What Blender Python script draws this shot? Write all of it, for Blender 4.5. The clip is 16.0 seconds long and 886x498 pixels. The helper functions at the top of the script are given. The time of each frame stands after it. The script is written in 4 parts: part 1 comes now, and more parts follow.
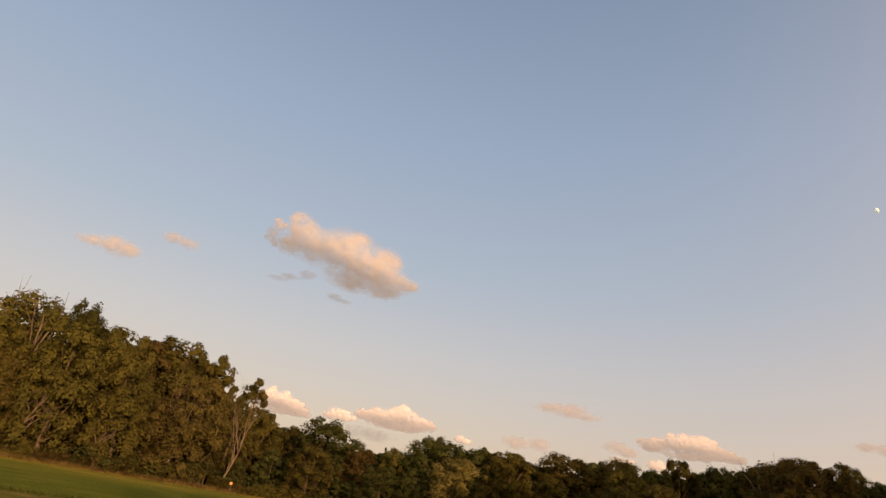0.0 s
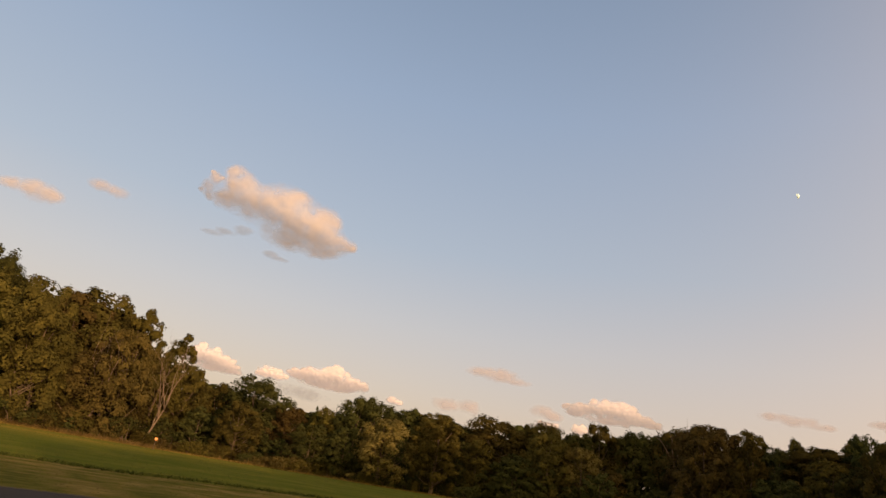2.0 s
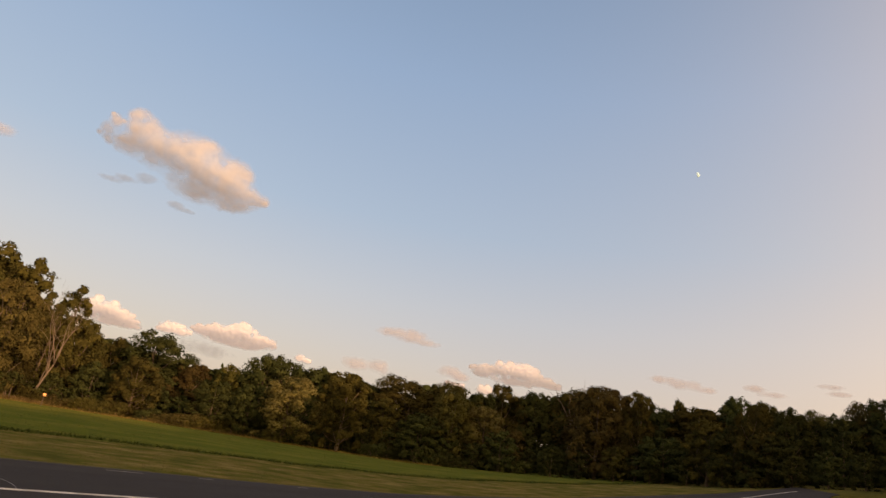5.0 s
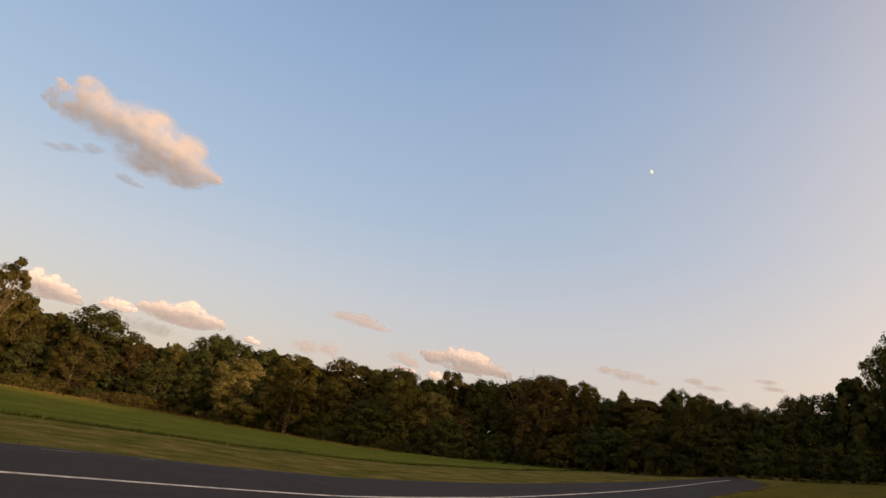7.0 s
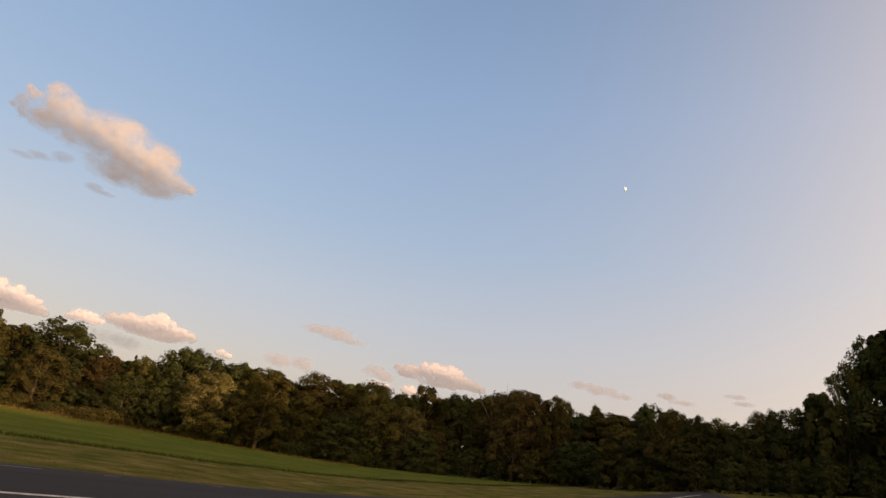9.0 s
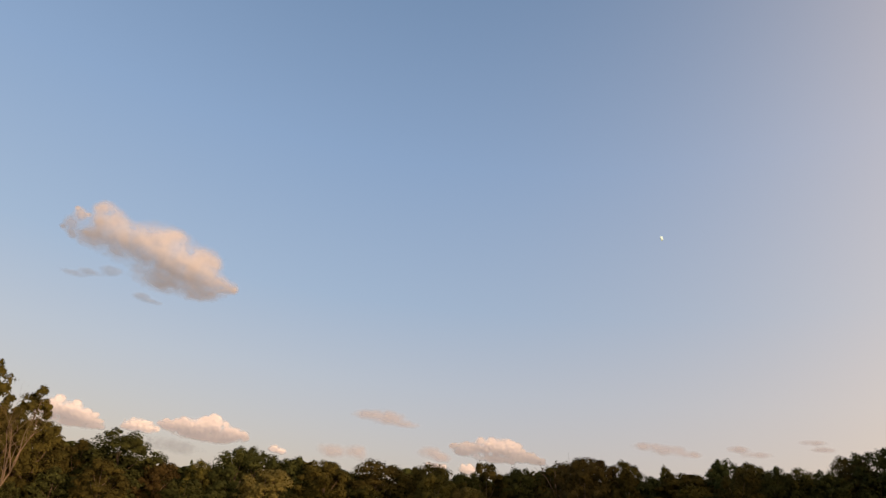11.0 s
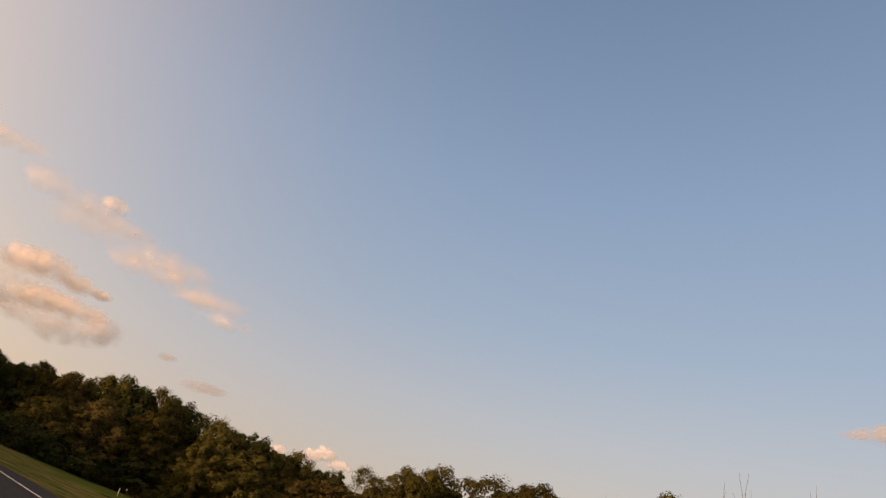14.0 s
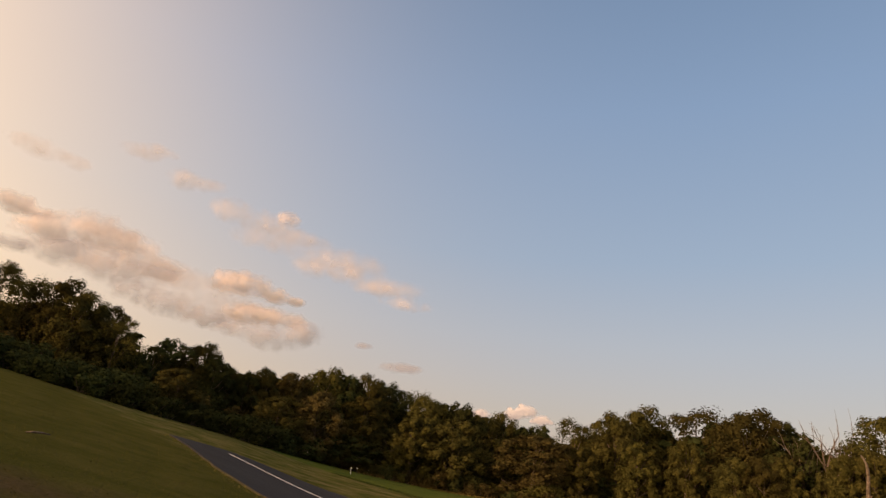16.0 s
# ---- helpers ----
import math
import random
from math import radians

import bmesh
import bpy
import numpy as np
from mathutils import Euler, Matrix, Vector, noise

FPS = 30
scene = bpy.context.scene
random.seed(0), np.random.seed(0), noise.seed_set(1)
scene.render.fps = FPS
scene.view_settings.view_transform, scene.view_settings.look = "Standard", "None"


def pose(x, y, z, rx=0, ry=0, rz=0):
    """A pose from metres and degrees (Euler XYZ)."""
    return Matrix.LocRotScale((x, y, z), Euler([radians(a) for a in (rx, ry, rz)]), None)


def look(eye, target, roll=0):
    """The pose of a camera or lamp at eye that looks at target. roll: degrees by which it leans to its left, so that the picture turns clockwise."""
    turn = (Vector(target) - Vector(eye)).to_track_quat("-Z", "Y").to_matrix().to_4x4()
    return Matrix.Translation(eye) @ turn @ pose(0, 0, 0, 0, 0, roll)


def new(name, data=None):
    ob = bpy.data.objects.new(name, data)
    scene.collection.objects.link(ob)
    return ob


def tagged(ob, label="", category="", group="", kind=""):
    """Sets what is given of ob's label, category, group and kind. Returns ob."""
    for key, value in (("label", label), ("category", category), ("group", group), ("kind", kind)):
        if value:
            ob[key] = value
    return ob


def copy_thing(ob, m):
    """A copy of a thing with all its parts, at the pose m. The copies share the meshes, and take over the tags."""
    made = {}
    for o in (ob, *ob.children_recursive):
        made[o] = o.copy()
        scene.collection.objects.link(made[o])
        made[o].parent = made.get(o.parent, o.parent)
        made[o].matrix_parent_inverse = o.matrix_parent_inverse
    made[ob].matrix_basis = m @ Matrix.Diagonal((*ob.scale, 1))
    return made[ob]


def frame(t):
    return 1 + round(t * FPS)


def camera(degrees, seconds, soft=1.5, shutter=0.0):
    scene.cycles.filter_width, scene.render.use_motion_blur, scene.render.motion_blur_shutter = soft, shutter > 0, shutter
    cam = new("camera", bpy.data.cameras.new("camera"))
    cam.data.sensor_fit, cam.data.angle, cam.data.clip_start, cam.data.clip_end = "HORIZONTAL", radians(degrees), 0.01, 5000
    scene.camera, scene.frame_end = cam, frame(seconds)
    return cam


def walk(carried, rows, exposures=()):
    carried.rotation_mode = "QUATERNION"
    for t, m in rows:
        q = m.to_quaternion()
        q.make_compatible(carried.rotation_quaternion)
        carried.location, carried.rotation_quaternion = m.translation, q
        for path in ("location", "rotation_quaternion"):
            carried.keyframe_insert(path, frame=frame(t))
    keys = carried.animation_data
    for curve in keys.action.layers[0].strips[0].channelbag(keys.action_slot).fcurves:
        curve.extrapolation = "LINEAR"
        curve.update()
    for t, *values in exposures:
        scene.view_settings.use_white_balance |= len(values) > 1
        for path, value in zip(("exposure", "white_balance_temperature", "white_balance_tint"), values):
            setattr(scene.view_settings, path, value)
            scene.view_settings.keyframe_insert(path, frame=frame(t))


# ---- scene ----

# ======== camera: a person stands beside a model-flying runway and turns the head ========
EYE = (0.0, 0.0, 1.7)
cam = camera(70.0, 16.0, soft=1.4)
PATH = [
    (0, 112.71, -9.21, -33.69),
    (0.5, 112.01, -9.89, -35.27),
    (1, 111.73, -10.40, -36.50),
    (1.5, 110.42, -9.95, -38.52),
    (2, 110.46, -9.83, -39.85),
    (2.5, 109.82, -10.17, -41.75),
    (3, 108.49, -10.01, -44.23),
    (3.5, 108.52, -9.94, -44.87),
    (4, 108.55, -9.68, -45.53),
    (6.5, 108.01, -10.45, -51.93),
    (7, 107.94, -10.61, -52.63),
    (7.5, 108.03, -10.88, -53.51),
    (8, 108.59, -11.15, -54.59),
    (10.5, 113.24, -7.62, -53.64),
    (11, 115.38, -5.80, -49.27),
    (11.5, 118.34, -4.50, -40.93),
    (12, 122.79, -9.52, -27.72),
    (12.5, 122.94, -15.10, -10.86),
    (13, 120.44, -15.69, 5.51),
    (13.5, 118.30, -15.09, 20.20),
    (14, 116.96, -12.54, 30.38),
    (14.5, 114.56, -10.10, 37.76),
    (15, 113.29, -8.07, 42.06),
    (15.5, 111.52, -7.74, 45.97),
    (16, 110.10, -6.68, 48.73),
]
walk(cam, [(t, pose(*EYE, rx, ry, rz)) for t, rx, ry, rz in PATH],
     exposures=((0.0, 0.03, 7720.0, 14.0), (4.0, 0.08, 7300.0, 13.0), (7.0, 0.11, 6720.0, 10.0), (11.0, -0.06, 6500.0, 10.0),
                (12.5, -0.13, 6750.0, 11.5), (13.5, -0.13, 7000.0, 12.0), (16.0, -0.17, 6700.0, 10.5)))

# ======== world, sun, exposure ========
SUN_AZ, SUN_EL = 183.0, 9.0          # degrees, clockwise from +y, and above the horizon


def way(az, el):
    """Unit vector towards an azimuth (clockwise from +y) and elevation in degrees."""
    a, e = radians(az), radians(el)
    return Vector((math.sin(a) * math.cos(e), math.cos(a) * math.cos(e), math.sin(e)))


world = bpy.data.worlds.new("world")
scene.world = world
world.use_nodes = True
wn = world.node_tree
sky = wn.nodes.new("ShaderNodeTexSky")
sky.sky_type = "NISHITA"
sky.sun_disc = False
sky.sun_elevation = radians(SUN_EL)
sky.sun_rotation = radians(SUN_AZ)
sky.altitude, sky.air_density, sky.dust_density, sky.ozone_density = 100.0, 1.0, 3.0, 1.0


def world_node(kind, op=""):
    n = wn.nodes.new(kind)
    if op:
        n.operation = op
    return n


# summer haze over the clear-sky model: pale towards the horizon, warm towards the low sun
coord = world_node("ShaderNodeTexCoord")
split = world_node("ShaderNodeSeparateXYZ")
wn.links.new(coord.outputs["Generated"], split.inputs[0])
haze = world_node("ShaderNodeValToRGB")
HAZE = ((0.0, (0.485, 0.37, 0.325)), (0.10, (0.452, 0.365, 0.338)), (0.22, (0.380, 0.378, 0.424)), (0.34, (0.286, 0.352, 0.467)), (0.54, (0.214, 0.303, 0.463)), (0.82, (0.118, 0.192, 0.325)), (1.0, (0.06, 0.115, 0.22)))
while len(haze.color_ramp.elements) < len(HAZE):
    haze.color_ramp.elements.new(0.5)
for e, (p, c) in zip(haze.color_ramp.elements, HAZE):
    e.position, e.color = p, (*c, 1.0)
wn.links.new(split.outputs["Z"], haze.inputs["Fac"])
flat = world_node("ShaderNodeVectorMath", "MULTIPLY")
flat.inputs[1].default_value = (1.0, 1.0, 0.0)
wn.links.new(coord.outputs["Generated"], flat.inputs[0])
unit = world_node("ShaderNodeVectorMath", "NORMALIZE")
wn.links.new(flat.outputs[0], unit.inputs[0])
dot = world_node("ShaderNodeVectorMath", "DOT_PRODUCT")
dot.inputs[1].default_value = way(SUN_AZ + 4, 0)
wn.links.new(unit.outputs[0], dot.inputs[0])


def world_math(op, a, b):
    n = world_node("ShaderNodeMath", op)
    for sock, v in zip(n.inputs, (a, b)):
        if isinstance(v, (int, float)):
            sock.default_value = v
        else:
            wn.links.new(v, sock)
    return n.outputs[0]


up_z = split.outputs["Z"]
lobe = world_math("POWER", world_math("MULTIPLY", world_math("ADD", dot.outputs["Value"], 1.0), 0.5), 2.8)
lobe = world_math("MINIMUM", world_math("MULTIPLY", lobe, 1.33), 0.85)      # dust spreads the glow broadly round the sun
height_fade = world_math("MULTIPLY", world_math("ADD", world_math("MULTIPLY", up_z, 0.45), 0.77), world_math("SUBTRACT", 1.0, world_math("MULTIPLY", up_z, up_z)))
glow = world_node("ShaderNodeVectorMath", "SCALE")
glow.inputs[0].default_value = (2.95, 1.64, 0.28)
wn.links.new(world_math("MULTIPLY", lobe, height_fade), glow.inputs["Scale"])
clear = world_node("ShaderNodeVectorMath", "SCALE")
clear.inputs["Scale"].default_value = 0.06
wn.links.new(sky.outputs["Color"], clear.inputs[0])
both = world_node("ShaderNodeVectorMath", "ADD")
wn.links.new(clear.outputs[0], both.inputs[0])
wn.links.new(haze.outputs["Color"], both.inputs[1])
total = world_node("ShaderNodeVectorMath", "ADD")
wn.links.new(both.outputs[0], total.inputs[0])
wn.links.new(glow.outputs[0], total.inputs[1])
wn.links.new(total.outputs[0], wn.nodes["Background"].inputs["Color"])
wn.nodes["Background"].inputs["Strength"].default_value = 1.0

sun = new("sun", bpy.data.lights.new("sun", "SUN"))
sun.data.energy, sun.data.angle, sun.data.color = 5.0, radians(0.6), (1.0, 0.60, 0.36)
sun.matrix_world = look(way(SUN_AZ, SUN_EL) * 100, (0, 0, 0))

# ======== materials ========


def material(name, rough=0.8):
    m = bpy.data.materials.new(name)
    m.use_nodes = True
    b = m.node_tree.nodes["Principled BSDF"]
    b.inputs["Roughness"].default_value = rough
    b.inputs["Specular IOR Level"].default_value = 0.25
    return m, m.node_tree, b


def node(nt, kind, **inputs):
    n = nt.nodes.new(kind)
    for k, v in inputs.items():
        n.inputs[k.replace("_", " ")].default_value = v
    return n


def noise_tex(nt, vec, scale, detail=4.0, rough=0.55):
    n = node(nt, "ShaderNodeTexNoise", Scale=scale, Detail=detail, Roughness=rough)
    if vec is not None:
        nt.links.new(vec, n.inputs["Vector"])
    return n.outputs["Fac"]


def ramp(nt, fac, stops):
    n = nt.nodes.new("ShaderNodeValToRGB")
    e = n.color_ramp.elements
    while len(e) < len(stops):
        e.new(0.5)
    for el, (p, c) in zip(e, stops):
        el.position, el.color = p, (*c, 1.0)
    nt.links.new(fac, n.inputs["Fac"])
    return n.outputs["Color"]


def mix(nt, fac, a, b, blend="MIX"):
    n = nt.nodes.new("ShaderNodeMix")
    n.data_type, n.blend_type = "RGBA", blend
    for sock, v in ((n.inputs[0], fac), (n.inputs[6], a), (n.inputs[7], b)):
        if isinstance(v, (int, float)):
            sock.default_value = v
        elif isinstance(v, tuple):
            sock.default_value = (*v, 1.0)
        else:
            nt.links.new(v, sock)
    return n.outputs[2]


def maths(nt, op, a, b=None, clamp=False):
    n = nt.nodes.new("ShaderNodeMath")
    n.operation, n.use_clamp = op, clamp
    for sock, v in zip(n.inputs, (a, b)):
        if v is None:
            continue
        if isinstance(v, (int, float)):
            sock.default_value = v
        else:
            nt.links.new(v, sock)
    return n.outputs[0]


def bump(nt, bsdf, height, strength, distance):
    n = node(nt, "ShaderNodeBump", Strength=strength, Distance=distance)
    nt.links.new(height, n.inputs["Height"])
    nt.links.new(n.outputs["Normal"], bsdf.inputs["Normal"])


def plain(name, colour, rough=0.6, metal=0.0, scale=6.0, vary=0.25):
    m, nt, b = material(name, rough)
    pos = nt.nodes.new("ShaderNodeTexCoord").outputs["Object"]
    f = noise_tex(nt, pos, scale)
    dark = tuple(c * (1 - vary) for c in colour)
    light = tuple(min(1.0, c * (1 + vary)) for c in colour)
    nt.links.new(ramp(nt, f, [(0.3, dark), (0.7, light)]), b.inputs["Base Color"])
    b.inputs["Metallic"].default_value = metal
    return m


def foliage(name, dark, mid, light, translucent=0.26):
    """Leaves: each leaf and each tree has its own tone."""
    m = bpy.data.materials.new(name)
    m.use_nodes = True
    nt = m.node_tree
    nt.nodes.remove(nt.nodes["Principled BSDF"])
    geo = nt.nodes.new("ShaderNodeNewGeometry")
    info = nt.nodes.new("ShaderNodeObjectInfo")
    pos = nt.nodes.new("ShaderNodeTexCoord").outputs["Object"]
    patch = noise_tex(nt, pos, 0.55, 2.0)
    f = maths(nt, "ADD", maths(nt, "MULTIPLY", geo.outputs["Random Per Island"], 0.26), maths(nt, "MULTIPLY", patch, 0.78))
    col = ramp(nt, f, [(0.2, dark), (0.5, mid), (0.85, light)])
    hsv = nt.nodes.new("ShaderNodeHueSaturation")
    nt.links.new(col, hsv.inputs["Color"])
    nt.links.new(maths(nt, "ADD", maths(nt, "MULTIPLY", info.outputs["Random"], 0.028), 0.484), hsv.inputs["Hue"])
    nt.links.new(maths(nt, "ADD", maths(nt, "MULTIPLY", info.outputs["Random"], 0.5), 0.72), hsv.inputs["Value"])
    d = nt.nodes.new("ShaderNodeBsdfDiffuse")
    t = nt.nodes.new("ShaderNodeBsdfTranslucent")
    nt.links.new(hsv.outputs["Color"], d.inputs["Color"])
    nt.links.new(hsv.outputs["Color"], t.inputs["Color"])
    s = nt.nodes.new("ShaderNodeMixShader")
    s.inputs[0].default_value = translucent
    nt.links.new(d.outputs[0], s.inputs[1])
    nt.links.new(t.outputs[0], s.inputs[2])
    nt.links.new(s.outputs[0], nt.nodes["Material Output"].inputs["Surface"])
    return m


LEAF = [
    foliage("leaf_green", (0.039, 0.040, 0.014), (0.061, 0.057, 0.018), (0.102, 0.091, 0.026)),
    # deep green leaf, darkened further for the shade in the east wood
    foliage("leaf_deep_green_shade", (0.022, 0.029, 0.011), (0.038, 0.045, 0.016), (0.064, 0.071, 0.024), 0.12),
    foliage("leaf_olive", (0.036, 0.036, 0.012), (0.066, 0.062, 0.018), (0.114, 0.102, 0.029)),
    # golden leaf, made paler and yellower to carry the low sun's light
    foliage("leaf_golden_sunlit", (0.062, 0.056, 0.020), (0.114, 0.101, 0.036), (0.188, 0.164, 0.060)),
    foliage("leaf_rusty", (0.038, 0.033, 0.013), (0.068, 0.056, 0.021), (0.108, 0.086, 0.030)),
]
WEED = foliage("dry_weed", (0.075, 0.056, 0.022), (0.150, 0.115, 0.045), (0.240, 0.185, 0.078))
BLADE = foliage("grass_blade", (0.062, 0.082, 0.018), (0.086, 0.108, 0.025), (0.115, 0.132, 0.034))
TUFT = foliage("edge_blade", (0.030, 0.042, 0.012), (0.046, 0.060, 0.016), (0.072, 0.086, 0.024))
OCHRE = foliage("ochre_blade", (0.090, 0.074, 0.020), (0.150, 0.120, 0.034), (0.215, 0.170, 0.055))
MOWN = foliage("mown_blade", (0.066, 0.068, 0.019), (0.103, 0.094, 0.030), (0.150, 0.130, 0.048))


def bark_material(name, dark, light):
    m, nt, b = material(name, 0.9)
    pos = nt.nodes.new("ShaderNodeTexCoord").outputs["Object"]
    mp = node(nt, "ShaderNodeMapping", Scale=(6.0, 6.0, 1.0))
    nt.links.new(pos, mp.inputs["Vector"])
    f = noise_tex(nt, mp.outputs[0], 2.0, 5.0, 0.65)
    nt.links.new(ramp(nt, f, [(0.3, dark), (0.7, light)]), b.inputs["Base Color"])
    bump(nt, b, f, 0.8, 0.05)
    return m


BARK = bark_material("bark", (0.045, 0.034, 0.024), (0.15, 0.115, 0.08))
DEAD = bark_material("dead_wood", (0.070, 0.055, 0.043), (0.20, 0.155, 0.118))


def ground_material():
    m, nt, b = material("grass_ground", 1.0)
    b.inputs["Specular IOR Level"].default_value = 0.0
    pos = nt.nodes.new("ShaderNodeTexCoord").outputs["Object"]
    sep = nt.nodes.new("ShaderNodeSeparateXYZ")
    nt.links.new(pos, sep.inputs[0])
    wob = noise_tex(nt, pos, 0.25, 3.0)
    edge = maths(nt, "ADD", sep.outputs["Y"], maths(nt, "MULTIPLY", maths(nt, "SUBTRACT", wob, 0.5), 2.0))
    lush = maths(nt, "MULTIPLY", maths(nt, "SUBTRACT", edge, 28.0), 1.6, clamp=True)
    # brown and green blotches, drawn out by the mower
    mp = node(nt, "ShaderNodeMapping", Scale=(0.55, 0.75, 1.0))
    nt.links.new(pos, mp.inputs["Vector"])
    stripe = noise_tex(nt, mp.outputs[0], 1.0, 3.0, 0.65)
    fine = noise_tex(nt, pos, 9.0, 6.0, 0.7)
    patch = noise_tex(nt, pos, 0.18, 4.0, 0.6)
    mown = ramp(nt, stripe, [(0.36, (0.034, 0.046, 0.012)), (0.46, (0.084, 0.092, 0.025)), (0.56, (0.138, 0.110, 0.042)), (0.66, (0.215, 0.168, 0.070))])
    mown = mix(nt, 0.3, mown, ramp(nt, fine, [(0.3, (0.068, 0.070, 0.018)), (0.7, (0.165, 0.140, 0.046))]))
    mown = mix(nt, maths(nt, "MULTIPLY", patch, 0.3), mown, (0.092, 0.104, 0.026))
    near = ramp(nt, noise_tex(nt, pos, 0.7, 5.0, 0.65), [(0.3, (0.056, 0.062, 0.013)), (0.7, (0.114, 0.102, 0.028))])
    near = mix(nt, 0.3, near, ramp(nt, fine, [(0.3, (0.042, 0.044, 0.010)), (0.7, (0.115, 0.098, 0.029))]))
    beyond = maths(nt, "MULTIPLY", maths(nt, "SUBTRACT", edge, 9.0), 0.4, clamp=True)
    # bare reddish soil where people walk
    dx = maths(nt, "MULTIPLY", maths(nt, "ADD", sep.outputs["X"], 10.9), 0.45)
    dy = maths(nt, "MULTIPLY", maths(nt, "SUBTRACT", sep.outputs["Y"], 1.7), 0.22)
    far = maths(nt, "ADD", maths(nt, "MULTIPLY", dx, dx), maths(nt, "MULTIPLY", dy, dy))
    bare = maths(nt, "SUBTRACT", 1.1, maths(nt, "ADD", far, maths(nt, "MULTIPLY", noise_tex(nt, pos, 0.9, 4.0), 1.2)), clamp=True)
    near = mix(nt, bare, near, ramp(nt, fine, [(0.3, (0.075, 0.050, 0.028)), (0.7, (0.135, 0.088, 0.052))]))
    mown = mix(nt, beyond, near, mown)
    green = ramp(nt, fine, [(0.3, (0.058, 0.076, 0.015)), (0.7, (0.108, 0.124, 0.027))])
    green = mix(nt, 0.55, green, ramp(nt, noise_tex(nt, mp.outputs[0], 0.45, 4.0, 0.6), [(0.36, (0.062, 0.094, 0.018)), (0.52, (0.092, 0.114, 0.024)), (0.66, (0.138, 0.138, 0.032))]))
    # yellow patch near the wood: painted low sunlight as well as dry grass
    dry = maths(nt, "MULTIPLY", maths(nt, "SUBTRACT", sep.outputs["Y"], 48.0), 0.06, clamp=True)
    dry = maths(nt, "MULTIPLY", dry, maths(nt, "MULTIPLY", maths(nt, "SUBTRACT", 34.0, sep.outputs["X"]), 0.06, clamp=True))
    dry = maths(nt, "MULTIPLY", dry, maths(nt, "MULTIPLY", maths(nt, "SUBTRACT", noise_tex(nt, pos, 0.09, 3.0), 0.30), 3.0, clamp=True))
    green = mix(nt, maths(nt, "MULTIPLY", dry, 0.8), green, (0.22, 0.18, 0.038))
    nt.links.new(mix(nt, lush, mown, green), b.inputs["Base Color"])
    bump(nt, b, fine, 0.8, 0.08)
    return m


def asphalt_material():
    m, nt, b = material("asphalt", 0.9)
    b.inputs["Specular IOR Level"].default_value = 0.08
    pos = nt.nodes.new("ShaderNodeTexCoord").outputs["Object"]
    fine = noise_tex(nt, pos, 45.0, 4.0, 0.7)
    mp = node(nt, "ShaderNodeMapping", Scale=(0.08, 0.8, 1.0))
    nt.links.new(pos, mp.inputs["Vector"])
    wear = noise_tex(nt, mp.outputs[0], 1.0, 4.0, 0.6)
    col = ramp(nt, wear, [(0.3, (0.025, 0.0235, 0.025)), (0.7, (0.042, 0.039, 0.040))])
    col = mix(nt, 0.35, col, ramp(nt, fine, [(0.35, (0.018, 0.018, 0.019)), (0.7, (0.055, 0.052, 0.052))]))
    nt.links.new(col, b.inputs["Base Color"])
    bump(nt, b, fine, 0.4, 0.01)
    return m


GROUND, ASPHALT = ground_material(), asphalt_material()
LINE = plain("line_paint", (0.46, 0.45, 0.44), 0.8, scale=2.5, vary=0.4)


def edge_material():
    """The turf's broken edge, its step's shade put into the colour, with bare orange soil here and there."""
    m, nt, b = material("shaded_turf_edge", 0.95)
    pos = nt.nodes.new("ShaderNodeTexCoord").outputs["Object"]
    # dark brown-green stands in for the shade along the turf's step
    dark = ramp(nt, noise_tex(nt, pos, 6.0, 4.0, 0.7), [(0.3, (0.022, 0.024, 0.010)), (0.7, (0.060, 0.050, 0.022))])
    mp = node(nt, "ShaderNodeMapping", Scale=(0.35, 0.35, 1.0))
    nt.links.new(pos, mp.inputs["Vector"])
    bare = maths(nt, "MULTIPLY", maths(nt, "SUBTRACT", noise_tex(nt, mp.outputs[0], 1.0, 5.0, 0.7), 0.56), 9.0, clamp=True)
    nt.links.new(mix(nt, bare, dark, (0.150, 0.088, 0.048)), b.inputs["Base Color"])
    return m


SHADED_SOIL = edge_material()
TAR = plain("crack_sealant", (0.13, 0.125, 0.125), 0.6, scale=3.0)
WHITE = plain("white_plastic", (0.75, 0.74, 0.72), 0.5)
ORANGE = plain("orange_marker", (0.72, 0.36, 0.15), 0.5)
CREAM = plain("cream_film", (0.78, 0.66, 0.50), 0.35, scale=2.0, vary=0.08)
DARKRED = plain("dark_film", (0.014, 0.010, 0.011), 0.6)
RED = plain("red_film", (0.35, 0.06, 0.03), 0.35)
RUBBER = plain("black_rubber", (0.02, 0.02, 0.02), 0.8)
MOONROCK = plain("moon_surface", (0.38, 0.60, 0.82), 0.95, scale=0.09, vary=0.08)


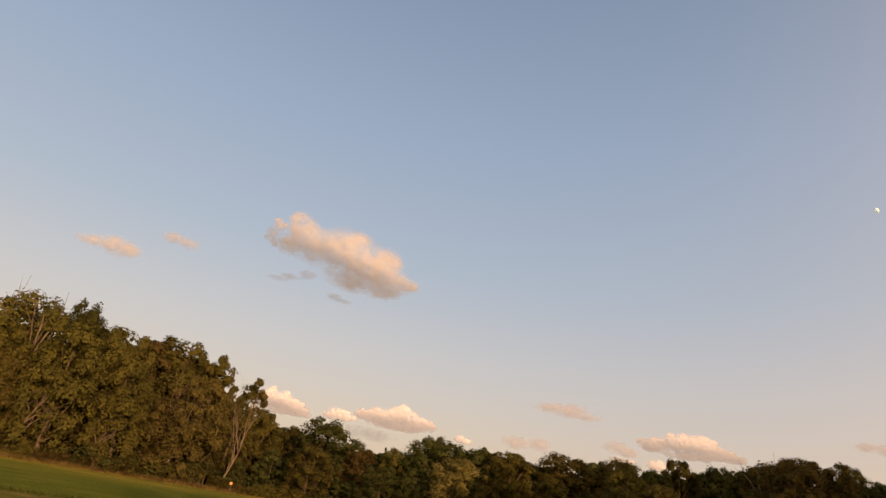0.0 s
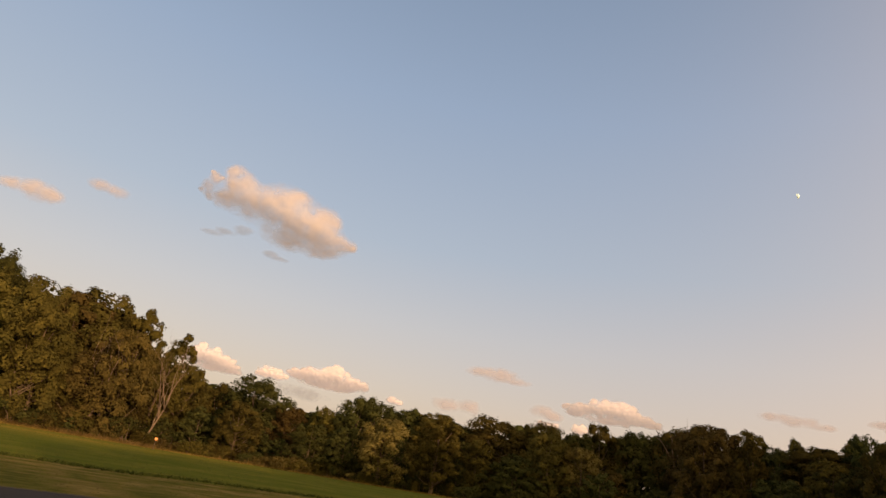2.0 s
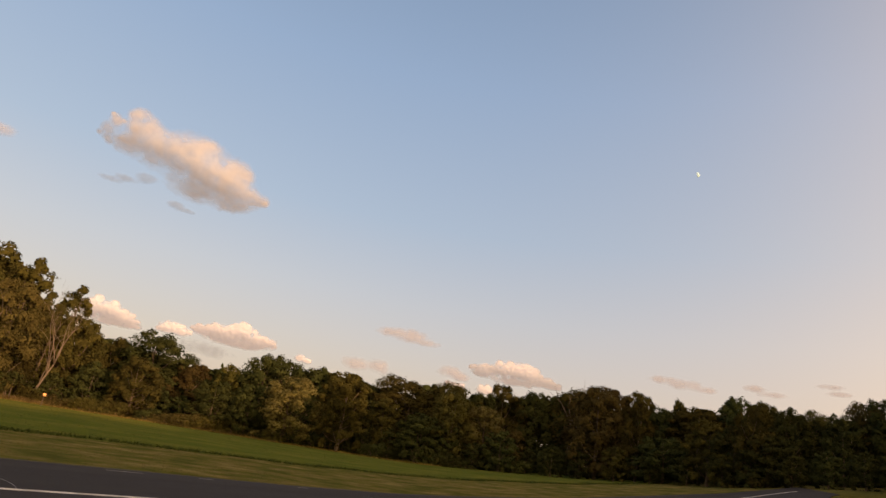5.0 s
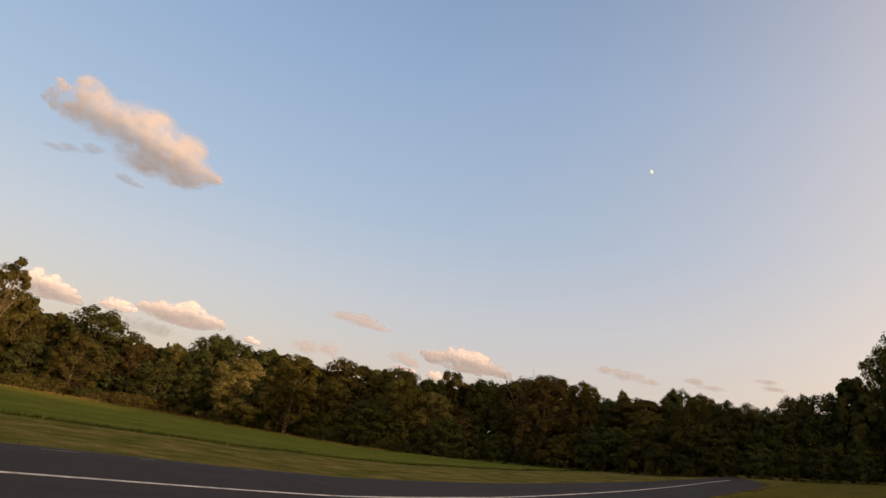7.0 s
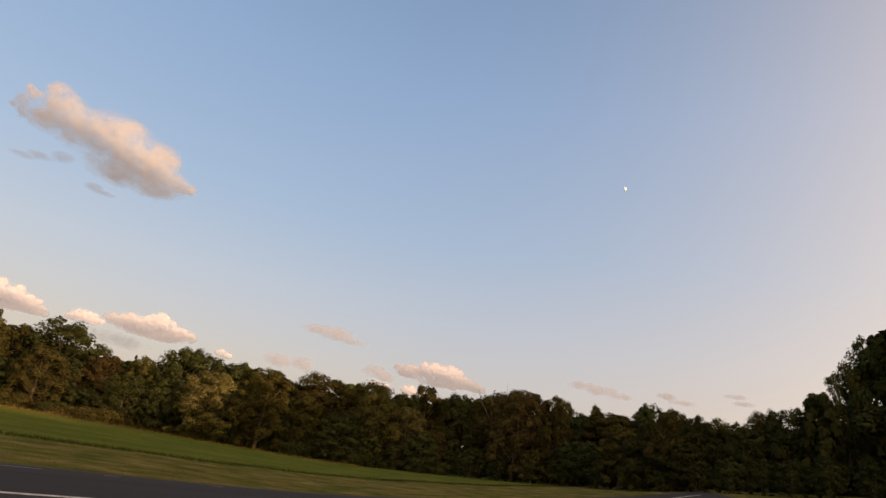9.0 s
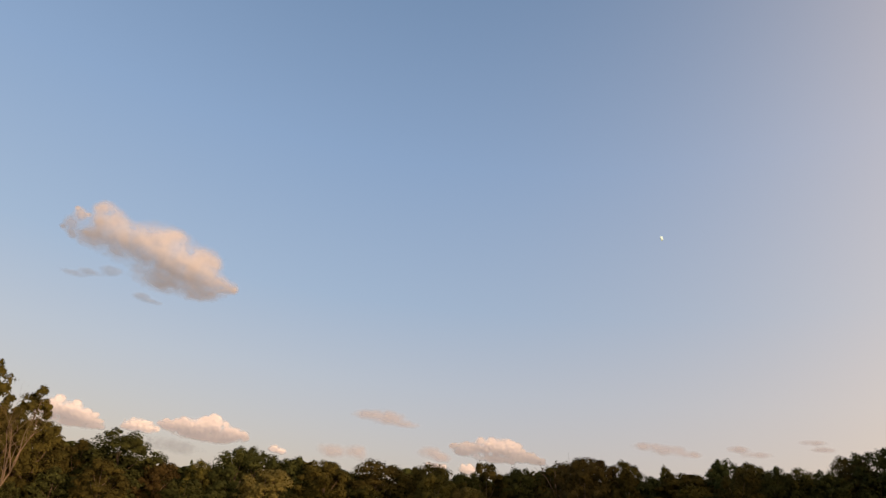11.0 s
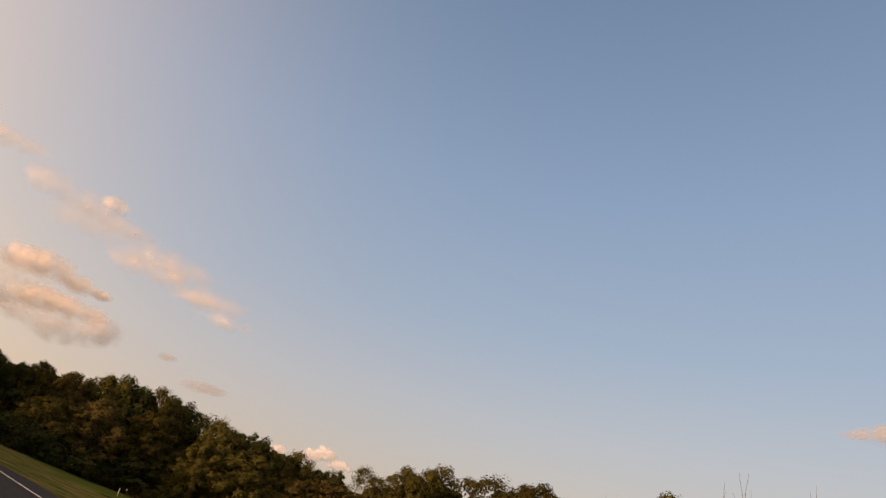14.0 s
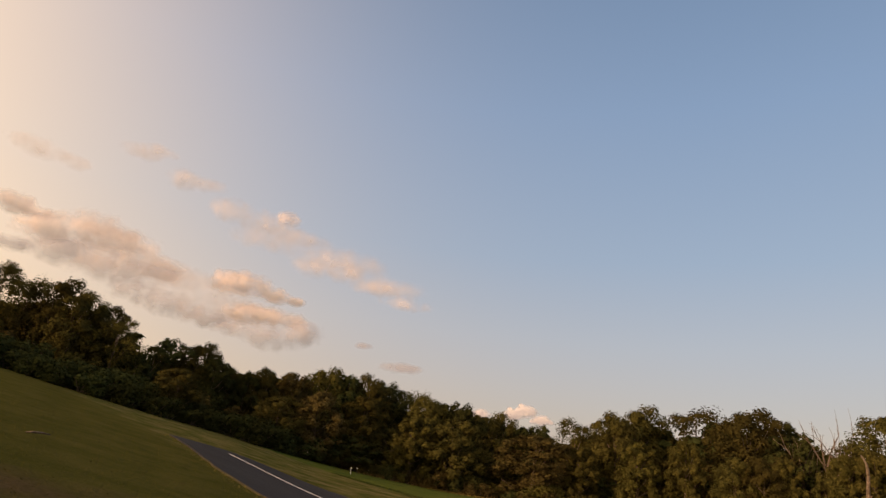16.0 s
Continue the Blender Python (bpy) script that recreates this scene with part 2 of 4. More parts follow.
def cloud_material(name, colour, strength, solid, grain=0.010, inner=(0.22, 0.160, 0.140), ragged=1.3, let=(0.38, 0.38)):
    """Water droplets: soft-edged; the sheet thins out by its own density. let: light let through at the tops, at the
    undersides, so these look shaded.
    """
    m = bpy.data.materials.new(name)
    m.use_nodes = True
    nt = m.node_tree
    nt.nodes.remove(nt.nodes["Principled BSDF"])
    pos = nt.nodes.new("ShaderNodeTexCoord").outputs["Object"]
    att = nt.nodes.new("ShaderNodeAttribute")
    att.attribute_name = "puff"
    n1 = noise_tex(nt, pos, grain, 4.0, 0.55)
    dens = maths(nt, "ADD", att.outputs["Fac"], maths(nt, "MULTIPLY", maths(nt, "SUBTRACT", n1, 0.5), ragged))
    mr = nt.nodes.new("ShaderNodeMapRange")
    mr.interpolation_type = "SMOOTHSTEP"
    mr.inputs["From Min"].default_value, mr.inputs["From Max"].default_value = 0.0, strength
    nt.links.new(dens, mr.inputs["Value"])
    d = nt.nodes.new("ShaderNodeBsdfDiffuse")
    d.inputs["Color"].default_value = (*colour, 1.0)
    through_light = nt.nodes.new("ShaderNodeBsdfTranslucent")
    through_light.inputs["Color"].default_value = (*colour, 1.0)
    # thick runs from tops to undersides, greying the undersides as shade would
    thick = nt.nodes.new("ShaderNodeAttribute")
    thick.attribute_name = "thick"
    lets = nt.nodes.new("ShaderNodeMapRange")
    lets.inputs["To Min"].default_value, lets.inputs["To Max"].default_value = let
    nt.links.new(thick.outputs["Fac"], lets.inputs["Value"])
    body = nt.nodes.new("ShaderNodeMixShader")
    nt.links.new(lets.outputs[0], body.inputs[0])
    nt.links.new(d.outputs[0], body.inputs[1])
    nt.links.new(through_light.outputs[0], body.inputs[2])
    t = nt.nodes.new("ShaderNodeBsdfTransparent")
    s = nt.nodes.new("ShaderNodeMixShader")
    nt.links.new(maths(nt, "MULTIPLY", mr.outputs[0], solid), s.inputs[0])
    nt.links.new(t.outputs[0], s.inputs[1])
    glow_in = nt.nodes.new("ShaderNodeEmission")       # steady glow set in place of light scattered inside the droplets
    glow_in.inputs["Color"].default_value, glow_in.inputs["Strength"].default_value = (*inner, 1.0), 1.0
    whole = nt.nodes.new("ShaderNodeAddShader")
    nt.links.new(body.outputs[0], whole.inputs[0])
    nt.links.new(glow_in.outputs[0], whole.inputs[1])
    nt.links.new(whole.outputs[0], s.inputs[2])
    nt.links.new(s.outputs[0], nt.nodes["Material Output"].inputs["Surface"])
    return m


# sunlit and shaded cloud are set by each material's colour and glow
CLOUD = cloud_material("cloud_bright", (0.335, 0.322, 0.330), 1.6, 0.96, 0.017, (0.232, 0.184, 0.168), 0.95)
CUMULUS = cloud_material("cloud_sunlit", (0.480, 0.478, 0.545), 0.95, 1.0, 0.016, (0.25, 0.198, 0.178))
PUFF = cloud_material("cloud_puff", (0.24, 0.24, 0.26), 1.5, 0.88, 0.012, (0.275, 0.210, 0.190), 0.5)
WISP = cloud_material("cloud_wisp", (0.18, 0.180, 0.198), 1.5, 0.84, 0.010, (0.345, 0.268, 0.245), 0.5)
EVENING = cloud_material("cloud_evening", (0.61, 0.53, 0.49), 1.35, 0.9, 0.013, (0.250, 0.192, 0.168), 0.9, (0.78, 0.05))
VEIL = cloud_material("cloud_veil", (0.50, 0.43, 0.39), 1.9, 0.62, 0.010, (0.40, 0.285, 0.225), 0.7, (0.75, 0.15))
DUSK = cloud_material("cloud_shaded_base", (0.33, 0.31, 0.33), 1.6, 0.85, 0.013, (0.262, 0.204, 0.186), 0.9, (0.30, 0.05))
SHRED = cloud_material("cloud_shaded", (0.150, 0.165, 0.200), 1.4, 0.48, 0.02, (0.10, 0.11, 0.135), 1.1)

# ======== building helpers ========


def mesh_object(name, verts, faces, mat, parent=None, smooth=False, label=""):
    me = bpy.data.meshes.new(name)
    me.from_pydata([tuple(v) for v in verts], [], [tuple(f) for f in faces])
    me.materials.append(mat)
    if smooth:
        me.polygons.foreach_set("use_smooth", [True] * len(me.polygons))
    me.update()
    ob = new(name, me)
    ob.parent = parent
    return tagged(ob, label)


def part(name, bm, mat, parent=None, label="", smooth=True):
    me = bpy.data.meshes.new(name)
    bm.to_mesh(me)
    bm.free()
    me.materials.append(mat)
    me.polygons.foreach_set("use_smooth", [smooth] * len(me.polygons))
    ob = new(name, me)
    ob.parent = parent
    return tagged(ob, label)


def tube(verts, faces, pts, radii, sides=6):
    """Adds a tapered tube along pts to the lists."""
    start = len(verts)
    pts = [Vector(p) for p in pts]
    for i, (p, r) in enumerate(zip(pts, radii)):
        d = (pts[min(i + 1, len(pts) - 1)] - pts[max(i - 1, 0)]).normalized()
        u = d.cross(Vector((0.31, 0.95, 0.05))).normalized()
        v = d.cross(u)
        for k in range(sides):
            a = 2 * math.pi * k / sides
            verts.append(p + (u * math.cos(a) + v * math.sin(a)) * r)
    for i in range(len(pts) - 1):
        for k in range(sides):
            a, b = start + i * sides + k, start + i * sides + (k + 1) % sides
            faces.append((a, b, b + sides, a + sides))
    faces.append(tuple(start + k for k in reversed(range(sides))))
    end = start + (len(pts) - 1) * sides
    faces.append(tuple(end + k for k in range(sides)))


def soft_ramp(v, s):
    return 0.5 * (v + np.sqrt(v * v + s * s))


BOW_EAST = ((0, 0), (15, 0.05), (25, 0.18), (35, 0.3), (45, 0.5), (50, 0.85), (57, 1.4), (60, 1.7), (63.5, 2.15), (67.5, 2.65), (72, 3.3), (75.5, 4.05), (80, 4.5), (86, 5.35), (95, 6.0), (150, 0), (180, 0))
BOW_WEST = ((0, 0), (35, 0.1), (45, 0.3), (50, 0.5), (57.5, 1.2), (60, 1.55), (62.8, 2.05), (66, 2.65), (68, 3.05), (71.4, 3.55), (76, 4.3), (80, 4.9), (84, 5.65), (95, 6.3), (150, 0), (180, 0))
TURN = np.arange(-180.0, 180.5, 0.5)
BOW = np.where(TURN > 0, np.interp(TURN, *zip(*BOW_EAST)), np.interp(-TURN, *zip(*BOW_WEST)))
SMOOTH = np.exp(-(np.arange(-12, 13) / 5.0) ** 2)
BOW = np.convolve(np.pad(BOW, 12, mode="wrap"), SMOOTH / SMOOTH.sum(), mode="valid")


def ground_z(x, y):
    """The field lies in a shallow hollow: its banks rise towards both ends of the runway, by so many degrees of slope each way."""
    x, y = np.asarray(x, float), np.asarray(y, float)
    bow = np.interp(np.degrees(np.arctan2(x, y)), TURN, BOW)
    return np.minimum(np.hypot(x, y), 95.0) * np.tan(np.radians(bow))


def zg(x, y):
    return float(ground_z(x, y))


# ======== ground, runway ========


def build_ground():
    inner = np.concatenate([np.arange(-110, -60, 2.0), np.arange(-60, 60, 1.0), np.arange(60, 111, 2.0)])
    outer = 110 * 1.25 ** np.arange(1, 18)
    axis = np.concatenate([-outer[::-1], inner, outer])
    n = len(axis)
    gx, gy = np.meshgrid(axis, axis)
    gz = ground_z(gx, gy)
    verts = np.stack([gx, gy, gz], -1).reshape(-1, 3)
    i = np.arange(n - 1)
    a = (i[:, None] * n + i[None, :]).reshape(-1)
    faces = np.stack([a, a + 1, a + n + 1, a + n], -1)
    ob = mesh_object("ground", verts.tolist(), faces.tolist(), GROUND, smooth=True)
    tagged(ob, "mown and uncut green grass field in a shallow hollow", "ground", kind="structure")


RUN_X0, RUN_X1 = -33.5, 60.0


def soft_step(v):
    v = min(1.0, max(0.0, v))
    return v * v * (3 - 2 * v)


def run_near(x):
    return 8.3 + 3.2 * soft_step((-x - 14) / 24) + 1.6 * soft_step((x - 30) / 30)


def run_far(x):
    return 16.9 - 1.6 * soft_step((-x - 2) / 24) - 2.0 * soft_step((-x - 30) / 8) - 1.6 * soft_step((x - 30) / 30)


def run_mid(x):
    return 12.3 + 1.2 * soft_step((-x - 16) / 18) + 0.5 * soft_step((x - 20) / 30)


def strip(name, x0, x1, low, high, lift, thick, mat, step=0.5, rag=0.0, skew=0.0, across=8):
    """A long slab that follows the ground between two edges, functions of x; rag: how ragged they are; skew: slant of the east end."""
    xs = np.arange(x0, x1 + 1e-6, step)
    n = len(xs)
    verts, faces = [], []
    for i, x in enumerate(xs):
        lo = low(x) + rag * (noise.noise(Vector((x * 0.35, 3.1, 0))) + 0.6 * noise.noise(Vector((x * 1.6, 7.7, 0))))
        hi = high(x) + rag * (noise.noise(Vector((x * 0.35, 9.4, 0))) + 0.6 * noise.noise(Vector((x * 1.6, 1.2, 0))))
        row = []
        for k in range(across + 1):
            f = k / across
            xx = x - skew * (1 - f) * max(0.0, 1 - (n - 1 - i) / 40)
            yy = lo + (hi - lo) * f
            row.append((xx, yy, zg(xx, yy)))
        verts += [(a, b, c + lift) for a, b, c in row]
        for (a, b, c), out in ((row[0], -0.02), (row[-1], 0.02)):
            verts.append((a, b + out, c + lift - thick))
    w = across + 3
    for i in range(n - 1):
        b = i * w
        for k in range(across):
            faces.append((b + k, b + w + k, b + w + k + 1, b + k + 1))
        faces.append((b + across + 1, b + w + across + 1, b + w, b))
        faces.append((b + across, b + w + across, b + w + across + 2, b + across + 2))
    return mesh_object(name, verts, faces, mat)


def build_runway():
    ob = strip("runway", RUN_X0, RUN_X1, run_near, run_far, 0.06, 0.3, ASPHALT, rag=0.10, skew=12.0)
    tagged(ob, "narrow dark asphalt model aircraft runway", "runway", kind="structure")
    line = strip("centre_line", -31.0, 50.0, lambda x: run_mid(x) - 0.06, lambda x: run_mid(x) + 0.06, 0.069, 0.006, LINE, across=1)
    line.parent = ob
    for low, high in ((lambda x: run_far(x) - 0.05, lambda x: run_far(x) + 0.34), (lambda x: run_near(x) - 0.04, lambda x: run_near(x) + 0.04)):
        edge = strip("shaded_edge_soil", RUN_X0 + 9, RUN_X1 - 16, low, high, 0.05, 0.12, SHADED_SOIL, rag=0.13, across=2)
        edge.parent = ob
    # worn remains of a painted edge line
    for x0, x1 in ((6.6, 7.5), (9.0, 9.4), (12.2, 12.6)):
        dash = strip("edge_line", x0, x1, lambda x: run_far(x) - 0.40, lambda x: run_far(x) - 0.375, 0.069, 0.006, TAR, step=0.1, rag=0.02, across=1)
        dash.parent = ob
    rng = random.Random(4)
    # sealed cracks wander across the asphalt
    for x, y, reach in ((3.75, 14.7, 2.6), (14.0, 15.6, 0.9), (-22.0, 13.6, 1.3), (27.0, 10.6, 1.4)):
        verts, faces = [], []
        px, py, a = x, y, rng.uniform(-1.6, -1.45)
        n = 14
        for i in range(n):
            w = 0.018 * (1 - 0.6 * i / n)
            verts += [(px - w, py, zg(px, py) + 0.067), (px + w, py, zg(px, py) + 0.067)]
            a = max(-1.7, min(-1.4, a + rng.uniform(-0.3, 0.3)))
            px += reach / n * math.cos(a)
            py = max(run_near(px) + 0.3, py + reach / n * math.sin(a))
        faces = [(2 * i, 2 * i + 1, 2 * i + 3, 2 * i + 2) for i in range(n - 1)]
        mesh_object("crack", verts, faces, TAR, ob)


build_ground()
build_runway()

# ======== trees ========


def leaves(rng, centres, radii, per, size, boughs=None):
    """Small pointed leaf sprays over the outsides of clumps; boughs: the middle of the bough that each clump is on."""
    n = len(centres) * per
    c = np.repeat(np.asarray(centres, float), per, 0)
    b = np.repeat(np.asarray(centres if boughs is None else boughs, float), per, 0)
    r = np.repeat(np.asarray(radii, float), per)
    d = rng.normal(size=(n, 3))
    d /= np.linalg.norm(d, axis=1)[:, None]
    d[:, 2] = np.where((d[:, 2] < -0.3) & (rng.random(n) < 0.6), -d[:, 2], d[:, 2])
    reach = 0.30 + 0.75 * rng.random(n) ** 0.6 + np.where(rng.random(n) < 0.05, 0.35 * rng.random(n), 0)
    p = c + d * (r * reach)[:, None]
    out = p - b
    out /= np.maximum(np.linalg.norm(out, axis=1), 1e-6)[:, None]
    nor = d * 0.85 + out * 0.55 + rng.normal(size=(n, 3)) * 0.18 + np.array([0, 0, 0.20])
    nor /= np.linalg.norm(nor, axis=1)[:, None]
    u = np.cross(nor, rng.normal(size=(n, 3)))
    u /= np.linalg.norm(u, axis=1)[:, None]
    v = np.cross(nor, u)
    s = (size * (0.55 + 0.9 * rng.random(n)))[:, None]
    verts = np.stack([p - u * s * 0.9 + v * s * 0.75, p - u * s * 0.6 - v * s * 0.75, p + u * s * 0.95], 1).reshape(-1, 3)
    return verts, np.arange(3 * n).reshape(-1, 3)


def crown_clumps(rng, shape, height, radius, low, count):
    """Clumps over the boughs of an uneven crown: their middles, sizes and the middle of the bough each is on; low: where the crown begins."""
    cs, rs, bs = [], [], []

    def wide(f):
        if shape == "oval":
            return math.sin(math.pi * min(1, 0.20 + 0.74 * f)) ** 0.55
        if shape == "dome":
            return math.sqrt(max(0.04, 1 - max(0, f - 0.35) ** 2 / 0.47)) * (0.85 + 0.15 * min(1, f * 3))
        if shape == "spire":
            return (1 - f) ** 0.75 * 0.95 + 0.10
        return (0.86 + 0.14 * math.sin(f * 13)) * math.sqrt(max(0.04, 1 - max(0, f - 0.40) ** 2 / 0.42))

    loose = shape == "open"
    n = 27 if loose else 29
    span = height * (1 - low)
    top = 0.2 if shape == "spire" else 0.26 if loose else 0.42
    boughs = [((0, 0, height - radius * top * (1.5 if loose else 0.8)), radius * top)]
    for i in range(n):
        f = ((i + rng.uniform(0.1, 0.9)) / n) ** 0.80 * 0.90
        a = i * 2.4 + rng.uniform(-0.5, 0.5)
        size = radius * rng.uniform(0.34, 0.56) * (0.85 if loose else 1.0) * (0.65 + 0.35 * wide(f))
        r = max(0.0, radius * wide(f) * rng.uniform(0.78, 1.12) - size * 0.75)
        boughs.append(((r * math.cos(a), r * math.sin(a), height * low + span * f + 0.02 * height * rng.uniform(-1, 1)), size))
    if not loose:
        for i in range(9):                      # the shaded inside of the crown
            f = (i + 0.5) / 9
            a = rng.uniform(0, 2 * math.pi)
            r = radius * wide(f) * 0.2 * rng.random()
            cs.append((r * math.cos(a), r * math.sin(a), height * low + span * 0.86 * f))
            rs.append(radius * wide(f) * 0.58)
            bs.append((0, 0, cs[-1][2]))
    per = max(3, (count - len(cs)) // len(boughs))
    for (x, y, z), size in boughs:
        away = Vector((x, y, 0)).normalized() if x or y else Vector((0, 0, 1))
        for _ in range(per):
            d = (away * 0.55 + Vector((0, 0, 0.35)) + Vector((rng.gauss(0, 1), rng.gauss(0, 1), rng.gauss(0, 1))) * 0.75).normalized()
            k = size * rng.uniform(0.40, 0.92)
            cs.append((x + d.x * k, y + d.y * k, min(z + max(d.z, -0.5) * k * 0.72, height * 0.985)))
            rs.append(size * (rng.uniform(0.45, 0.75) if loose else rng.uniform(0.32, 0.50)))
            bs.append((x, y, z - 0.30 * size))
    return cs, rs, bs


def tree_model(seed, shape, height, radius, low, count, per, size, leaf, bark=None):
    """tree > trunk, crown; stands at the origin."""
    r1, r2 = random.Random(seed), np.random.default_rng(seed)
    root = new("tree")
    verts, faces = [], []
    lean = (r1.uniform(-0.05, 0.05) * height, r1.uniform(-0.05, 0.05) * height)
    tr = 0.022 * height
    pts = [(lean[0] * f * f, lean[1] * f * f, height * 0.9 * f) for f in (-0.04, 0.02, 0.2, 0.45, 0.7, 1.0)]
    tube(verts, faces, pts, [tr * 1.5, tr * 1.1, tr * 0.85, tr * 0.65, tr * 0.4, tr * 0.1], 7)
    cs, rs, bs = crown_clumps(r1, shape, height, radius, low, count)
    for c in r1.sample(bs[12:], 13):
        z0 = max(0.12 * height, c[2] - 0.22 * height)
        b = (lean[0] * (z0 / height) ** 2, lean[1] * (z0 / height) ** 2, z0)
        m = [(b[i] * 0.5 + c[i] * 0.5) for i in range(3)]
        m[2] -= 0.03 * height
        tube(verts, faces, [b, m, c], [tr * 0.42, tr * 0.26, tr * 0.07], 5)
    mesh_object("trunk", verts, faces, bark or BARK, root, smooth=True)
    lv, lf = leaves(r2, cs, rs, per, size, boughs=bs)
    mesh_object("crown", lv.tolist(), lf.tolist(), leaf, root)
    return root


def bare_model(seed, height, spread=0.5, lean=0.0, thick=0.020, forks=1, bole=0.62):
    """A dead tree: trunk and forked bare branches."""
    r = random.Random(seed)
    root = new("dead_tree")

    def grow(p, d, length, rad, depth, out_v, out_f):
        pts, radii = [p], [rad]
        for i in range(4):
            d = (d + Vector((r.uniform(-1, 1), r.uniform(-1, 1), r.uniform(-0.3, 0.7))) * 0.26).normalized()
            p = p + d * length / 4
            pts.append(p)
            radii.append(rad * (1 - 0.17 * (i + 1)))
        tube(out_v, out_f, pts, radii, 6 if depth > 1 else 4)
        if depth == 0:
            return
        for i in range(3 if depth > 1 else 4):
            q = pts[r.choice((2, 3, 4))]
            side = Vector((r.uniform(-1, 1), r.uniform(-1, 1), r.uniform(0.1, 0.9))).normalized()
            e = (d * (1 - spread) + side * spread * 1.4).normalized()
            grow(q, e, length * r.uniform(0.40, 0.65), radii[3] * 0.66, depth - 1, out_v, out_f)

    tv, tf = [], []
    d0 = Vector((lean, r.uniform(-0.1, 0.1), 1)).normalized()
    pts = [Vector((0, 0, -0.3)) + d0 * (height * bole) * f + Vector((r.uniform(-0.1, 0.1), r.uniform(-0.1, 0.1), 0)) * f for f in (0, 0.25, 0.5, 0.75, 1)]
    rad = thick * height
    tube(tv, tf, pts, [rad * 1.2, rad, rad * 0.85, rad * 0.7, rad * 0.5], 7)
    mesh_object("trunk", tv, tf, DEAD, root, smooth=True)
    for q in (pts[2], pts[3], pts[3], pts[4], pts[4], pts[4]):
        side = Vector((r.uniform(-1, 1), r.uniform(-1, 1), r.uniform(0.3, 0.9))).normalized()
        e = (d0 * (1 - spread) + side * spread * 1.3).normalized()
        verts, faces = [], []
        grow(q, e, height * (1.05 - bole) * r.uniform(0.56, 0.92), rad * 0.62, forks, verts, faces)
        mesh_object("limb", verts, faces, DEAD, root, smooth=True)
    return root


# models, all 12 m high and about 4 m in radius; each is used once and then copied
MODELS = [
    tree_model(1, "oval", 12, 3.9, 0.04, 165, 88, 0.155, LEAF[0]),
    tree_model(2, "dome", 12, 4.6, 0.04, 170, 88, 0.155, LEAF[0]),
    tree_model(3, "dome", 12, 4.2, 0.04, 165, 88, 0.155, LEAF[1]),
    tree_model(4, "oval", 12, 3.6, 0.04, 160, 88, 0.15, LEAF[2]),
    tree_model(5, "open", 12, 4.2, 0.10, 135, 72, 0.135, LEAF[0]),
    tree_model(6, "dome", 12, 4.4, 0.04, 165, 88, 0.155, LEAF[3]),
    tree_model(7, "spire", 12, 3.2, 0.04, 140, 75, 0.166, LEAF[1]),
    tree_model(8, "oval", 12, 4.0, 0.04, 165, 88, 0.155, LEAF[4]),
    tree_model(9, "open", 12, 4.6, 0.12, 120, 62, 0.13, LEAF[2]),
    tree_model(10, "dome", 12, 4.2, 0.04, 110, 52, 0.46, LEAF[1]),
    tree_model(11, "oval", 12, 4.0, 0.04, 110, 52, 0.46, LEAF[0]),
    tree_model(12, "dome", 12, 4.3, 0.02, 100, 72, 0.21, LEAF[0]),
    tree_model(13, "dome", 12, 4.3, 0.02, 100, 72, 0.21, LEAF[1]),
    tree_model(14, "oval", 12, 4.2, 0.02, 100, 72, 0.21, LEAF[2]),
    tree_model(15, "dome", 12, 4.3, 0.02, 100, 72, 0.21, LEAF[4]),
    tree_model(16, "dome", 12, 4.3, 0.04, 50, 34, 0.78, LEAF[1]),
    tree_model(17, "oval", 12, 2.5, 0.10, 120, 85, 0.145, LEAF[2]),
]
TREE_TAGS = [
    ("tall green broadleaf tree at the field's edge", "tree"),
    ("wide domed green broadleaf tree at the wood's edge", "tree"),
    ("dark green domed broadleaf tree in the wood", "tree"),
    ("slim olive-green broadleaf tree at the wood's edge", "tree"),
    ("open-crowned green tree with sky between its branches", "tree"),
    ("golden-green domed tree with low sunlight in its leaf colour", "tree"),
    ("pointed dark green tree rising above the wood", "tree"),
    ("brownish-green broadleaf tree at the wood's edge", "tree"),
    ("thinly leaved tree with gaps in its feathery crown", "tree"),
    ("dark green domed tree deep in the wood", "tree"),
    ("tall green tree deep in the wood", "tree"),
    ("low green broadleaf tree at the wood's foot", "tree"),
    ("low dark green tree at the wood's foot", "tree"),
    ("low olive-green tree at the wood's foot", "tree"),
    ("low brownish-green tree at the wood's foot", "tree"),
    ("unseen dark green tree added behind the field to cast shade", "tree"),
    ("tall slim olive-green tree standing above its neighbours", "tree"),
]
used = set()


def plant(models, index, az, dist, height, half_width, rng, tags, group, nominal=12.0, width=4.2, turn=None):
    """Stands a copy of a model at an azimuth and distance from the eye."""
    p = way(az, 0) * dist
    z = zg(p.x, p.y) - 0.1
    sx = half_width / width
    m = Matrix.Translation((p.x, p.y, z)) @ Matrix.Rotation(rng.uniform(0, 6.28) if turn is None else turn, 4, "Z") @ Matrix.Diagonal((sx, sx, height / nominal, 1))
    key = (id(models), index)
    if key in used:
        ob = copy_thing(models[index], m)
    else:
        used.add(key)
        ob = models[index]
        ob.matrix_basis = m
    ob.scale = m.to_scale()
    return tagged(ob, tags[index][0], tags[index][1], group)


def edge_distance(az):
    """How far the wood's first tall trees stand from the eye."""
    return 84.0 - 15.0 * soft_step((abs(az) - 55) / 22)


